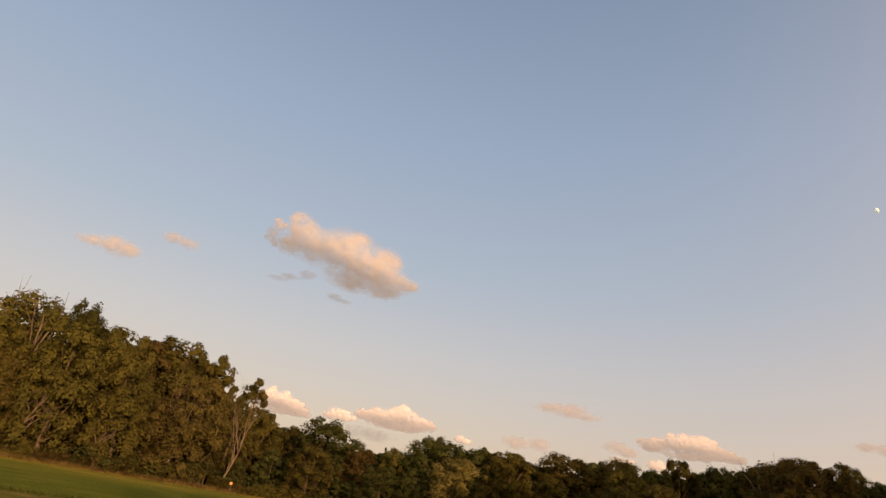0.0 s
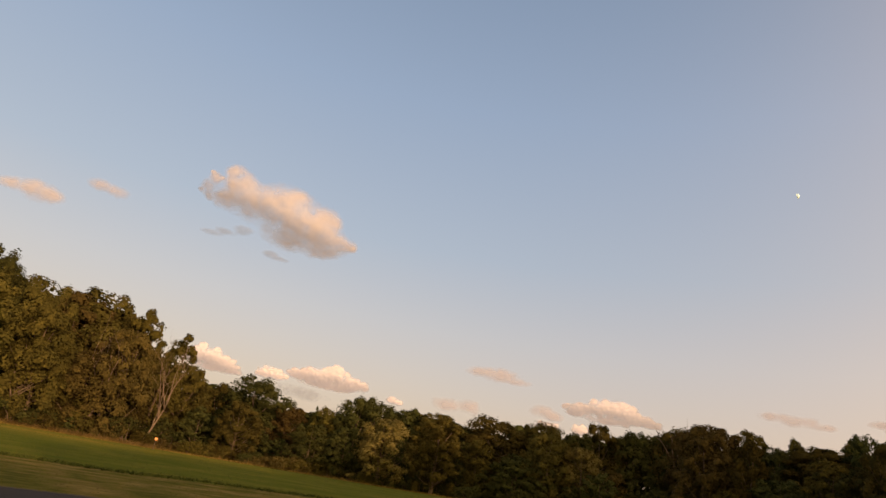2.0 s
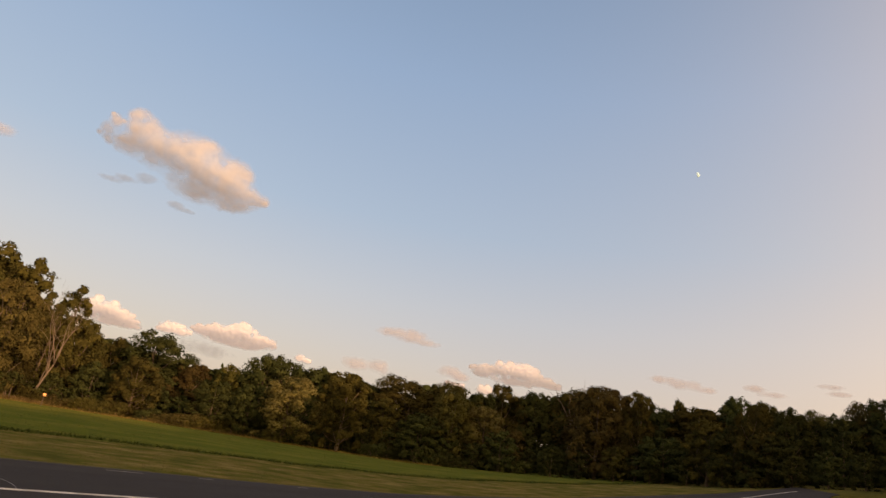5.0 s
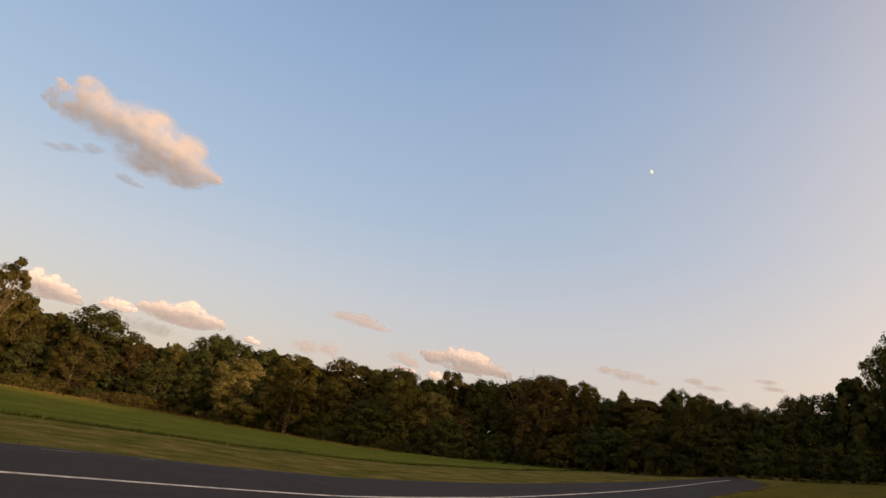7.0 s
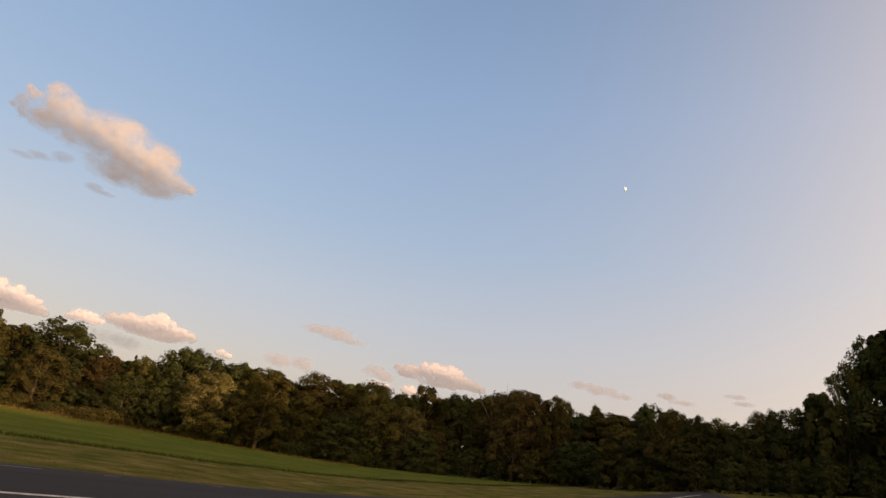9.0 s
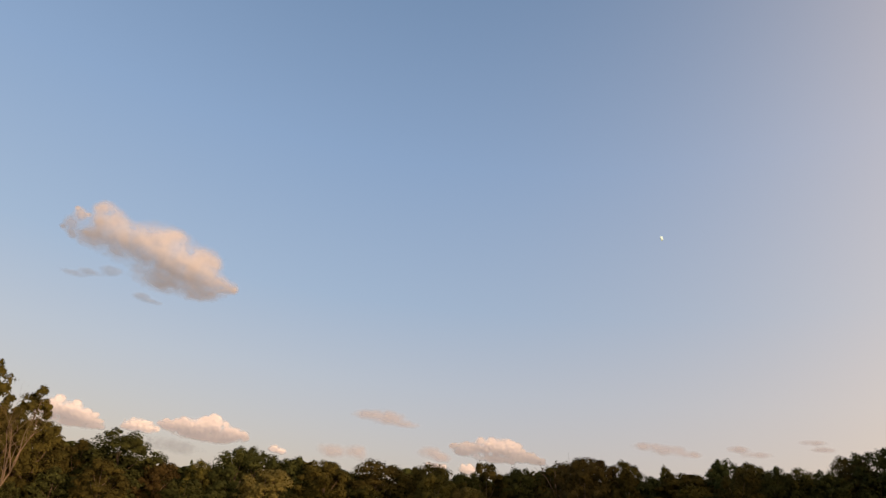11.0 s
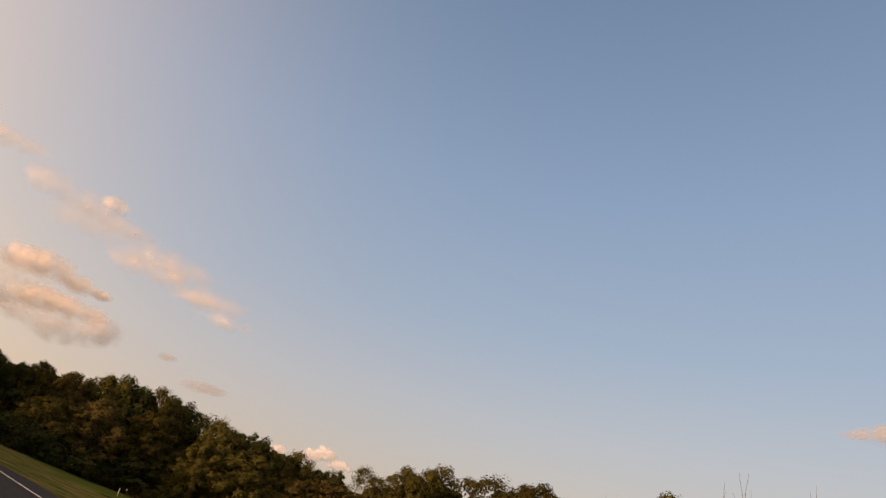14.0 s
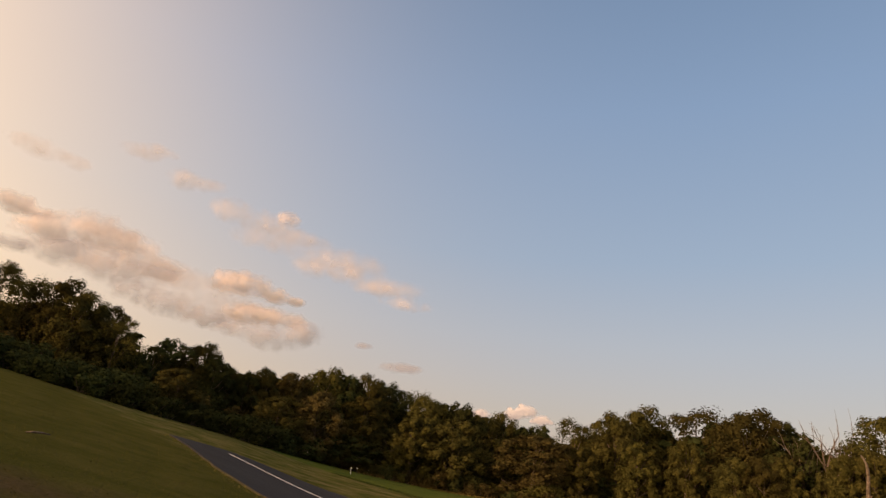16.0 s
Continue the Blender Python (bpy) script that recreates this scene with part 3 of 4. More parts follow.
# the wood's outline as seen from the runway: azimuth, elevation of the top, half-width (degrees), model
EDGE_WEST = [
    (-86.1, 11.9, 1.0, 4), (-84.0, 11.1, 1.4, 8), (-82.0, 11.3, 1.2, 1), (-80.4, 10.5, 1.4, 1), (-78.4, 10.1, 1.1, 1),
    (-77.2, 9.4, 0.7, 8), (-75.3, 7.0, 0.9, 2), (-74.1, 7.6, 0.7, 8), (-72.7, 8.4, 1.5, 2), (-70.8, 8.5, 1.2, 1),
    (-69.2, 7.6, 1.0, 2), (-67.9, 7.0, 0.9, 1), (-66.5, 6.8, 0.9, 2), (-65.0, 7.4, 0.7, 3), (-62.5, 7.5, 1.3, 7),
    (-60.2, 8.1, 1.5, 1),
]
EDGE_NORTH_WEST = [
    (-58.1, 7.9, 1.2, 2), (-56.0, 7.8, 0.8, 1), (-54.2, 7.6, 1.2, 2), (-51.6, 7.3, 0.9, 8), (-50.5, 6.7, 1.0, 1),
    (-47.7, 6.6, 1.2, 2), (-44.7, 6.0, 1.0, 1), (-41.2, 5.5, 1.2, 2), (-37.8, 6.4, 1.4, 8), (-34.5, 6.9, 1.2, 1),
    (-32.9, 7.7, 1.6, 1), (-28.3, 8.2, 2.1, 8), (-24.3, 8.2, 1.9, 1), (-22.3, 7.3, 0.9, 2),
]
EDGE_NORTH = [
    (-21.3, 6.6, 1.0, 2), (-20.0, 5.8, 0.8, 3), (-17.1, 6.7, 0.8, 8), (-15.3, 8.5, 1.6, 4), (-13.0, 9.0, 1.2, 1),
    (-10.9, 9.1, 1.2, 2), (-8.8, 9.3, 0.9, 2), (-6.6, 9.6, 1.0, 2), (-4.9, 8.8, 1.5, 4), (-2.9, 10.1, 1.3, 1),
    (0.1, 10.4, 1.2, 4), (1.9, 10.9, 1.4, 2), (4.8, 9.7, 1.1, 0),
]
EDGE_NORTH_EAST = [
    (7.1, 9.2, 1.0, 2), (8.0, 9.4, 1.3, 7), (9.1, 10.0, 1.2, 0), (10.7, 8.8, 1.0, 0), (12.9, 9.3, 0.6, 16),
    (15.0, 6.3, 0.8, 0), (16.1, 8.1, 0.5, 16), (17.2, 5.8, 0.7, 0), (19.9, 4.9, 1.1, 0), (22.8, 5.9, 2.0, 2),
    (25.9, 4.2, 1.1, 7), (28.0, 4.5, 0.4, 6), (28.9, 4.6, 0.7, 3), (30.2, 4.5, 0.8, 8), (31.7, 5.9, 1.8, 2),
    (33.0, 6.1, 1.2, 2), (35.8, 5.8, 1.4, 2), (38.8, 5.9, 1.9, 3), (41.0, 5.2, 1.2, 2), (44.1, 6.2, 2.0, 1),
]
EDGE_EAST = [
    (46.6, 6.2, 1.1, 3), (48.6, 6.5, 1.6, 1), (50.6, 6.2, 1.1, 2), (52.6, 7.2, 1.4, 0), (55.2, 7.0, 1.2, 2),
    (57.9, 7.5, 1.5, 1), (60.8, 8.5, 1.8, 7), (64.0, 8.2, 1.3, 3), (65.9, 7.2, 0.9, 2), (67.1, 8.0, 0.6, 3),
    (68.7, 7.6, 2.1, 3), (70.9, 8.3, 0.6, 5), (71.8, 8.7, 1.0, 2), (73.5, 8.6, 1.1, 3), (75.0, 8.3, 0.7, 2),
    (76.8, 8.1, 1.1, 1), (78.7, 8.2, 1.0, 2), (80.5, 9.1, 1.1, 1), (81.8, 9.8, 0.9, 2), (84.0, 11.2, 1.5, 9),
    (85.8, 13.2, 1.6, 1), (87.2, 15.4, 1.9, 2), (89.0, 16.2, 2.5, 9), (92.5, 17.8, 5.0, 2),
]
OUTLINE = EDGE_WEST + EDGE_NORTH_WEST + EDGE_NORTH + EDGE_NORTH_EAST + EDGE_EAST
# single trees that stand out before it
SINGLE_WEST = [
    (-71.8, 6.3, 2.0, 1), (-63.4, 5.3, 2.0, 1), (-60.1, 6.2, 2.1, 5), (-57.1, 2.9, 2.4, 2), (-56.4, 6.2, 2.3, 3),
    (-53.5, 3.8, 2.1, 0), (-51.7, 5.1, 2.3, 3), (-48.1, 5.3, 2.6, 0), (-41.2, 4.9, 3.3, 7), (-37.3, 4.2, 1.9, 3),
    (-32.7, 5.0, 2.0, 3), (-29.1, 5.5, 1.9, 3), (-25.4, 4.6, 1.8, 0), (-23.5, 4.6, 2.0, 0), (-22.0, 4.8, 1.5, 3),
    (-19.0, 4.1, 1.5, 0), (-18.1, 5.4, 1.5, 3), (-16.2, 5.9, 1.6, 3),
]
SINGLE_NORTH = [
    (-5.7, 6.4, 1.6, 0), (-3.1, 8.5, 2.3, 3), (-1.9, 6.6, 2.0, 7), (0.0, 7.3, 2.2, 3), (1.8, 9.8, 2.3, 0),
    (6.0, 8.7, 1.7, 0), (6.7, 6.0, 2.3, 0), (10.3, 5.5, 2.3, 7), (12.4, 7.7, 1.5, 7), (22.0, 3.8, 1.9, 0),
    (28.1, 3.1, 1.8, 2), (31.0, 3.4, 1.5, 2), (34.2, 4.8, 2.4, 5), (38.9, 5.6, 2.4, 3),
]
SINGLE_EAST = [
    (42.4, 4.4, 1.7, 3), (45.8, 3.6, 1.9, 2), (51.2, 5.1, 1.9, 5), (53.9, 3.6, 0.7, 7), (48.3, 5.9, 2.0, 1),
    (60.7, 8.2, 2.3, 7), (64.0, 7.7, 1.6, 3), (69.4, 6.8, 2.1, 3), (72.6, 8.2, 1.3, 1), (66.1, 4.9, 2.1, 2),
    (71.3, 6.2, 1.8, 2), (73.7, 6.1, 2.1, 2),
]
BEFORE = SINGLE_WEST + SINGLE_NORTH + SINGLE_EAST


def build_woods():
    rng = random.Random(11)
    group = "trees round the field"

    def top_at(az):
        near = sorted(OUTLINE, key=lambda r: abs(r[0] - az))[:3]
        return min(r[1] for r in near)

    def height(az, dist, el):
        p = way(az, 0) * dist
        return 1.7 + dist * math.tan(radians(el)) - zg(p.x, p.y)

    for az, el, half, k in OUTLINE:
        d = edge_distance(az) + rng.uniform(0, 7)
        tall = height(az, d, el) * 0.99
        broad = el < 10.5 or az < 0
        least = 0.19 if half <= 0.6 and k != 16 else 0.33 if broad else 0.2
        plant(MODELS, k, az, d, tall, max(d * math.tan(radians(half)) * (1.7 if broad else 1.15), tall * least), rng, TREE_TAGS, group)
    for az, el, half, k in BEFORE:
        d = edge_distance(az) - rng.uniform(6, 8) - (3 if 33 < az < 40 else 0)
        tall = height(az, d, el) * 0.98
        plant(MODELS, k, az, d, tall, max(d * math.tan(radians(half)) * 1.12, tall * 0.28), rng, TREE_TAGS, group)
    # lower trees fill the wood's foot
    az = -92.0
    while az < 94:
        d = edge_distance(az) - (rng.uniform(7.5, 9.5) if az > 40 else rng.uniform(1.5, 5))
        el = top_at(az) * rng.uniform(0.22, 0.55)
        # darker leaves eastward stand in for shade at the wood's foot
        pick = (11, 11, 12, 14) if az < -62 else (11, 13, 11, 14) if az < -38 else (11, 13, 11, 14, 12) if az < 16 else (12, 11, 12, 11) if az < 30 else (12, 12, 12, 11)
        tall = max(3.0, height(az, d, el))
        plant(MODELS, rng.choice(pick), az, d, tall, tall * rng.uniform(0.38, 0.5), rng, TREE_TAGS, group)
        az += rng.uniform(2.0, 3.0)
    # and more behind, a little lower in outline
    az = -93.0
    while az < 96:
        d = edge_distance(az) + rng.uniform(7, 14)
        thin = min(OUTLINE, key=lambda r: abs(r[0] - az))[3] in (4, 8) and az < 76
        el = top_at(az) * (rng.uniform(0.72, 0.82) if thin else rng.uniform(0.86, 0.97))
        el = min(el, 9.0) if az > 80 else el
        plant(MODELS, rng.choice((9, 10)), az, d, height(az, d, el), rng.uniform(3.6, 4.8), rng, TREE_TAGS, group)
        az += rng.uniform(1.7, 2.6)
    # unseen taller trees added to the south-east to shade the east wood
    az = 98.0
    while az < 150:
        d = rng.uniform(78, 96)
        plant(MODELS, 15, az, d, rng.uniform(15, 18) + 5 * max(0.0, (118 - az) / 20), rng.uniform(5, 6.5), rng, TREE_TAGS, group)
        az += rng.uniform(3.4, 4.6)
    # the wood closes unseen behind the pilots' side, added to shade the field
    az = 99.0
    while az < 262:
        d = rng.uniform(58, 66)
        plant(MODELS, 15, az, d, (rng.uniform(13, 16.5) + 4 * max(0.0, 1 - abs(az - 125) / 40)) * (0.6 if az > 192 else 0.86 if az > 179 else 1.2) - max(0.0, zg(*(way(az, 0) * d).xy)) * 0.6, rng.uniform(4.5, 6), rng, TREE_TAGS, group)
        az += rng.uniform(3.6, 5.0)


build_woods()


def build_dead_trees():
    rng = random.Random(21)
    models = [bare_model(31, 10, 0.42), bare_model(32, 10, 0.5, 0.25), bare_model(33, 10, 0.3), bare_model(35, 10, 0.58, 0.36, 0.014, 2, 0.45), bare_model(37, 10, 0.35, 0.12, 0.030, 0, 0.8)]
    tags = [("leafless dead tree with pale forked branches", "dead tree"), ("leaning dead tree with bare twisted limbs", "dead tree"),
            ("slim dead tree with bare upright twigs", "dead tree"),
            ("leaning bare tree with many thin forked branches", "dead tree"),
            ("thick pale dead trunk with short broken limbs", "dead tree")]
    for az, el, k, back, lean in ((15.0, 6.5, 3, -8, 1), (10.4, 6.6, 3, -7.6, 1), (-0.9, 9.9, 2, -2, 1), (-0.4, 4.2, 1, -8, 1), (4.9, 3.2, 1, -8, 1), (-6.3, 10.2, 1, -2, -1),
                                  (-8.6, 9.6, 2, -2, -1), (-4.9, 10.0, 1, -2, 1), (-17.2, 5.6, 4, -11, 1), (-19.2, 7.4, 2, 0, 1), (-18.3, 7.5, 2, 0, 1),
                                  (-20.8, 6.6, 2, 0, 1), (-12.2, 7.3, 0, -6, 1), (58.4, 7.6, 2, 4, 1)):
        d = edge_distance(az) + back
        p = way(az, 0) * d
        plant(models, k, az, d, 1.7 + d * math.tan(radians(el)) - zg(p.x, p.y), 3.6, rng, tags, "dead trees in the wood", nominal=10.0,
              turn=-radians(az) + (0 if lean > 0 else math.pi) + rng.uniform(-0.5, 0.5))


build_dead_trees()


def bush_model(seed, leaf):
    r1, r2 = random.Random(seed), np.random.default_rng(seed)
    root = new("shrub")
    cs, rs = [], []
    for _ in range(16):
        a, r = r1.uniform(0, 6.28), 1.1 * math.sqrt(r1.random())
        cs.append((r * math.cos(a), r * math.sin(a), r1.uniform(0.1, 1.0) * (1.5 - 0.5 * r)))
        rs.append(r1.uniform(0.35, 0.65))
    lv, lf = leaves(r2, cs, rs, 150, 0.068)
    mesh_object("foliage", lv.tolist(), lf.tolist(), leaf, root)
    verts, faces = [], []
    for c in cs[:8]:
        tube(verts, faces, [(0, 0, -0.1), (c[0] * 0.4, c[1] * 0.4, c[2] * 0.6), c], [0.04, 0.03, 0.01], 4)
    mesh_object("stem", verts, faces, BARK, root)
    return root


def build_shrubs():
    rng = random.Random(41)
    models = [bush_model(51, LEAF[1]), bush_model(52, LEAF[0]), bush_model(53, LEAF[2]), bush_model(54, LEAF[4])]
    tags = [("dark green shrub at the foot of the wood", "shrub"), ("green leafy shrub at the foot of the wood", "shrub"),
            ("olive-green shrub at the foot of the wood", "shrub"), ("brownish withered shrub at the foot of the wood", "shrub")]
    az = -93.0
    while az < 95:
        d = edge_distance(az) + (rng.uniform(1.0, 5.0) if az > 55 else -rng.uniform(7.0, 10.0))
        h = rng.uniform(1.4, 3.0) * (1.2 if az > 55 else 0.7 if az > 16 else 1.0)
        # outside the middle only the darkened leaf, for shade at the foot
        plant(models, rng.randrange(4) if -60 < az < 36 else 0, az, d, h, h * rng.uniform(0.8, 1.2), rng, tags, "shrubs along the wood", nominal=1.7, width=1.4)
        az += rng.uniform(0.9, 1.7)
    az = 34.0                                   # undergrowth between the trunks
    while az < 58:
        d, h = edge_distance(az) + rng.uniform(2.0, 6.0), rng.uniform(2.6, 4.0)
        plant(models, 0, az, d, h, h * rng.uniform(0.8, 1.2), rng, tags, "shrubs along the wood", nominal=1.7, width=1.4)
        az += rng.uniform(1.0, 1.6)


build_shrubs()

# ======== grass ========


def blades(name, count, place, tall, width, mat, label, seed):
    """Upright blades scattered where place() says; one mesh."""
    r = np.random.default_rng(seed)
    x, y = place(r, count)
    z = ground_z(x, y)
    n = len(x)
    a = r.random(n) * 6.283
    h = tall * (0.5 + 0.9 * r.random(n))
    w = width * (0.6 + 0.8 * r.random(n))
    lx, ly = r.normal(size=n) * h * 0.9, r.normal(size=n) * h * 0.9
    base = np.stack([x, y, z - 0.01], -1)
    side = np.stack([np.cos(a) * w, np.sin(a) * w, np.zeros(n)], -1)
    tip = base + np.stack([lx, ly, h], -1)
    verts = np.stack([base - side, base + side, tip], 1).reshape(-1, 3)
    ob = mesh_object(name, verts.tolist(), np.arange(3 * n).reshape(-1, 3).tolist(), mat)
    return tagged(ob, label, "grass", kind="stuff")


def in_meadow(r, n):
    az = np.radians(r.uniform(-100, 100, n))
    d = 28 + 46 * r.random(n) ** 1.1
    x, y = np.sin(az) * d, np.cos(az) * d
    keep = (y > 28.2 + 0.5 * np.sin(x * 0.7) * np.sin(x * 0.23)) & (np.abs(x) < 75)
    return x[keep], y[keep]


def on_mown(r, n):
    x, y = r.uniform(-60, 60, n), r.uniform(-6, 28, n)
    d = np.hypot(x, y)
    keep = (d > 7) & ((y < np.vectorize(run_near)(x) - 0.15) | (y > np.vectorize(run_far)(x) + 0.15) | (x < RUN_X0) | (x > RUN_X1)) & (r.random(n) < 22 / np.maximum(d, 22))
    return x[keep], y[keep]


def meadow_edge(r, n):
    x = r.uniform(-45, 60, n)
    return x, 28.3 + 0.5 * np.sin(x * 0.7) * np.sin(x * 0.23) + r.normal(size=n) * 0.25


def wood_foot(r, n):
    az = np.where(r.random(n) < 0.8, r.uniform(-30, 16, n), r.uniform(-56, 34, n))
    d = np.array([edge_distance(a) for a in az]) - 9.5 - 1.8 * r.random(n)
    a = np.radians(az)
    return np.sin(a) * d, np.cos(a) * d


blades("meadow_grass", 60000, in_meadow, 0.05, 0.025, BLADE, "uncut green meadow grass before the wood", 61)
blades("meadow_edge_grass", 9000, meadow_edge, 0.12, 0.035, TUFT, "taller dark green grass along the mown edge", 62)
blades("mown_grass", 80000, on_mown, 0.03, 0.02, MOWN, "short mown dry grass beside the runway", 63)


def runway_verge(r, n):
    x = r.uniform(RUN_X0, RUN_X1 - 14, n)
    far = r.random(n) < 0.9
    y = np.where(far, np.vectorize(run_far)(x) + 0.22, np.vectorize(run_near)(x) - 0.18) + r.normal(size=n) * 0.12
    return x, y


blades("verge_grass", 14000, runway_verge, 0.07, 0.02, MOWN, "ragged dry grass along the runway's edges", 65)


def wood_edge(r, n):
    az = r.uniform(-50, 48, n)
    d = np.array([edge_distance(a) for a in az]) - 11.4 + 0.5 * r.normal(size=n)
    a = np.radians(az)
    return np.sin(a) * d, np.cos(a) * d


blades("dry_edge_grass", 11000, wood_edge, 0.16, 0.05, OCHRE, "ochre dry grass along the meadow's far edge", 66)
blades("dry_weeds", 9000, wood_foot, 0.42, 0.045, WEED, "dry reddish-brown weeds along the foot of the wood", 64)

# ======== sky things: clouds and the moon ========
CLOUD_FAR = 3500.0


def cloud(az, el, lumps, label, mat=None, depth=0.8, seed=0, puffs=0, base=0.0):
    """A bank of billows far off. lumps: places and half-sizes in degrees from its middle; base: slope of its underside."""
    mat = mat or PUFF
    k = CLOUD_FAR * math.tan(radians(1))
    crisp = mat is CUMULUS
    lumps = [(cx, cy, rx * (1.0 if crisp else 1.25), ry * (1.0 if crisp else 1.3)) for cx, cy, rx, ry in lumps]
    big = max(l[3] for l in lumps) > 1.3
    step, freq, rag, relief = (0.055, 1.8, 0.42, 0.075) if crisp else (0.10, 0.75, 0.34, 0.0) if big else (0.08, 1.0, 0.42, 0.0)
    x0, x1 = min(l[0] - 1.45 * l[2] for l in lumps), max(l[0] + 1.45 * l[2] for l in lumps)
    y0, y1 = min(l[1] - 1.45 * l[3] for l in lumps), max(l[1] + 1.45 * l[3] for l in lumps)
    xs, ys = np.arange(x0, x1 + step, step), np.arange(y0, y1 + step, step)
    gx, gy = np.meshgrid(xs, ys)
    dens = np.full(gx.shape, -9.0)
    bulge = np.zeros(gx.shape)
    floor_sum, floor_weight = np.zeros(gx.shape), np.full(gx.shape, 1e-6)
    rng = random.Random(seed * 17 + 5)
    billows = []
    for cx, cy, rx, ry in lumps:                # small billows crowd the upper rims
        for _ in range(puffs):
            a = rng.uniform(-0.5, math.pi + 0.5)
            q = max(0.22, rng.uniform(0.26, 0.46) * min(rx, ry))
            billows.append((cx + rx * 0.82 * math.cos(a), cy + ry * 0.82 * math.sin(a), q * 1.25, q))
    for cx, cy, rx, ry in list(lumps) + billows:
        q = 1 - ((gx - cx) / rx) ** 2 - ((gy - cy) / ry) ** 2
        q = np.where(gy < cy, q - 0.35 * ((gy - cy) / ry) ** 2, q) if crisp else q
        dens = np.logaddexp(dens * 4, q * 4) / 4
        swell = np.sqrt(np.maximum(q, 0)) if crisp else np.maximum(q, 0) ** 0.8
        blend = 6 if crisp else 2.5
        bulge = np.logaddexp(bulge * blend, swell * min(rx, ry) * blend) / blend
        w = np.exp(np.clip(q, -6, 1) * 2) * rx
        floor_sum += w * np.clip(0.5 - 0.75 * (gy - cy) / ry, 0, 1)
        floor_weight += w
    bulge = np.maximum(bulge - bulge.min(), 0)
    under = 0.5 * floor_sum / floor_weight + 0.5 * np.clip(0.5 - 1.2 * (gy - 0.5 * (y0 + y1)) / (y1 - y0), 0, 1)      # 0 on the tops, 1 on the undersides
    weight = np.maximum(dens, 0) + 1e-6
    axis = np.polyfit(gx.ravel(), gy.ravel(), 1, w=weight.ravel())
    lower = soft_ramp(np.polyval(axis, gx) - gy, 0.8)           # the underside falls away from the viewer
    verts, d_out, t_out = [], [], []
    for j in range(len(ys)):
        for i in range(len(xs)):
            v = Vector((gx[j, i], gy[j, i], seed * 3.7))
            n = noise.fractal(v * freq, 1.0, 2.0, 4)
            b = 1 - abs(noise.noise(v * 0.9)) * 1.5
            d = 1.2 * dens[j, i] + rag * n + 0.02
            h = bulge[j, i] * depth * (0.94 + 0.08 * b) - base * lower[j, i]
            if crisp:
                h += 0.02 * n + relief * min(1.0, bulge[j, i] * 2) * (1 - 2 * abs(noise.noise(v * freq * 1.3)))
            else:
                h += 0.10 * min(1.0, bulge[j, i]) * noise.noise(v * freq * 1.2)
                d -= 0.18 * under[j, i]
            verts.append((gx[j, i] * k, -h * k, gy[j, i] * k))
            d_out.append(d)
            t_out.append(min(1.0, max(0.0, under[j, i] + 0.35 * n)))
    w = len(xs)
    faces = []
    for j in range(len(ys) - 1):
        for i in range(w - 1):
            a = j * w + i
            if max(d_out[a], d_out[a + 1], d_out[a + w], d_out[a + w + 1]) > -0.45:
                faces.append((a, a + 1, a + w + 1, a + w))
    ob = mesh_object("cloud", verts, faces, mat, smooth=True)
    att = ob.data.attributes.new("puff", "FLOAT", "POINT")
    att.data.foreach_set("value", d_out)
    att = ob.data.attributes.new("thick", "FLOAT", "POINT")
    att.data.foreach_set("value", t_out)
    ob.matrix_basis = Matrix.Translation(way(az, el) * CLOUD_FAR) @ Matrix.Rotation(radians(-az), 4, "Z") @ Matrix.Rotation(radians(el), 4, "X")
    return tagged(ob, label, "cloud", "clouds in the evening sky")


cloud(20.8, 19.4, [(-6.5, 1.0, 0.8, 0.7), (-6.2, 2.0, 0.5, 0.5), (-5.2, 0.5, 1.3, 0.8), (-4.0, 2.1, 1.4, 1.1), (-3.0, 0.8, 2.1, 1.5), (-0.6, 1.0, 2.4, 1.8), (0.5, 1.7, 1.4, 1.1),
                   (1.4, 0.0, 2.8, 2.0), (3.4, 0.0, 1.7, 1.3), (4.2, -0.9, 1.9, 1.3), (5.5, -0.6, 1.2, 0.7), (3.2, -1.7, 2.5, 0.9), (5.2, -1.7, 0.8, 0.6), (1.0, -1.4, 2.1, 1.1)],
      "large pink-lit cumulus cloud with a grey underside", CLOUD, seed=1, puffs=2, depth=0.8, base=1.2)
cloud(16.6, 17.2, [(-1.3, -0.45, 0.9, 0.25), (-0.2, -0.05, 0.9, 0.3), (1.1, 0.45, 0.9, 0.4)], "thin grey cloud shred below the large cloud", SHRED, seed=2)
cloud(21.0, 16.2, [(-0.4, 0.1, 0.7, 0.28), (0.5, -0.15, 0.8, 0.2)], "thin grey cloud shred below the large cloud", SHRED, seed=29)
cloud(1.4, 15.5, [(-1.2, 0.0, 1.4, 0.45), (0.4, 0.1, 1.4, 0.8), (1.4, 0.0, 0.9, 0.5)], "small pink cloud puff", seed=3)
cloud(6.6, 17.6, [(-0.6, 0.1, 1.0, 0.45), (0.5, -0.05, 0.9, 0.5)], "small faint pink cloud puff", WISP, seed=4)
cloud(28.3, 6.65, [(-2.4, 0.1, 1.3, 0.55), (-0.8, 0.2, 1.6, 0.85), (0.6, 0.6, 1.3, 0.85), (2.2, 0.1, 1.6, 0.75), (0.2, -0.4, 2.8, 0.5)],
      "cream-lit cumulus cloud over the treetops", CUMULUS, seed=5, puffs=5, base=1.9)
cloud(23.5, 6.3, [(-0.4, 0.1, 1.0, 0.65), (0.6, 0.0, 0.8, 0.5)], "small cream-lit cloud over the treetops", CUMULUS, seed=6, puffs=2, base=0.7)
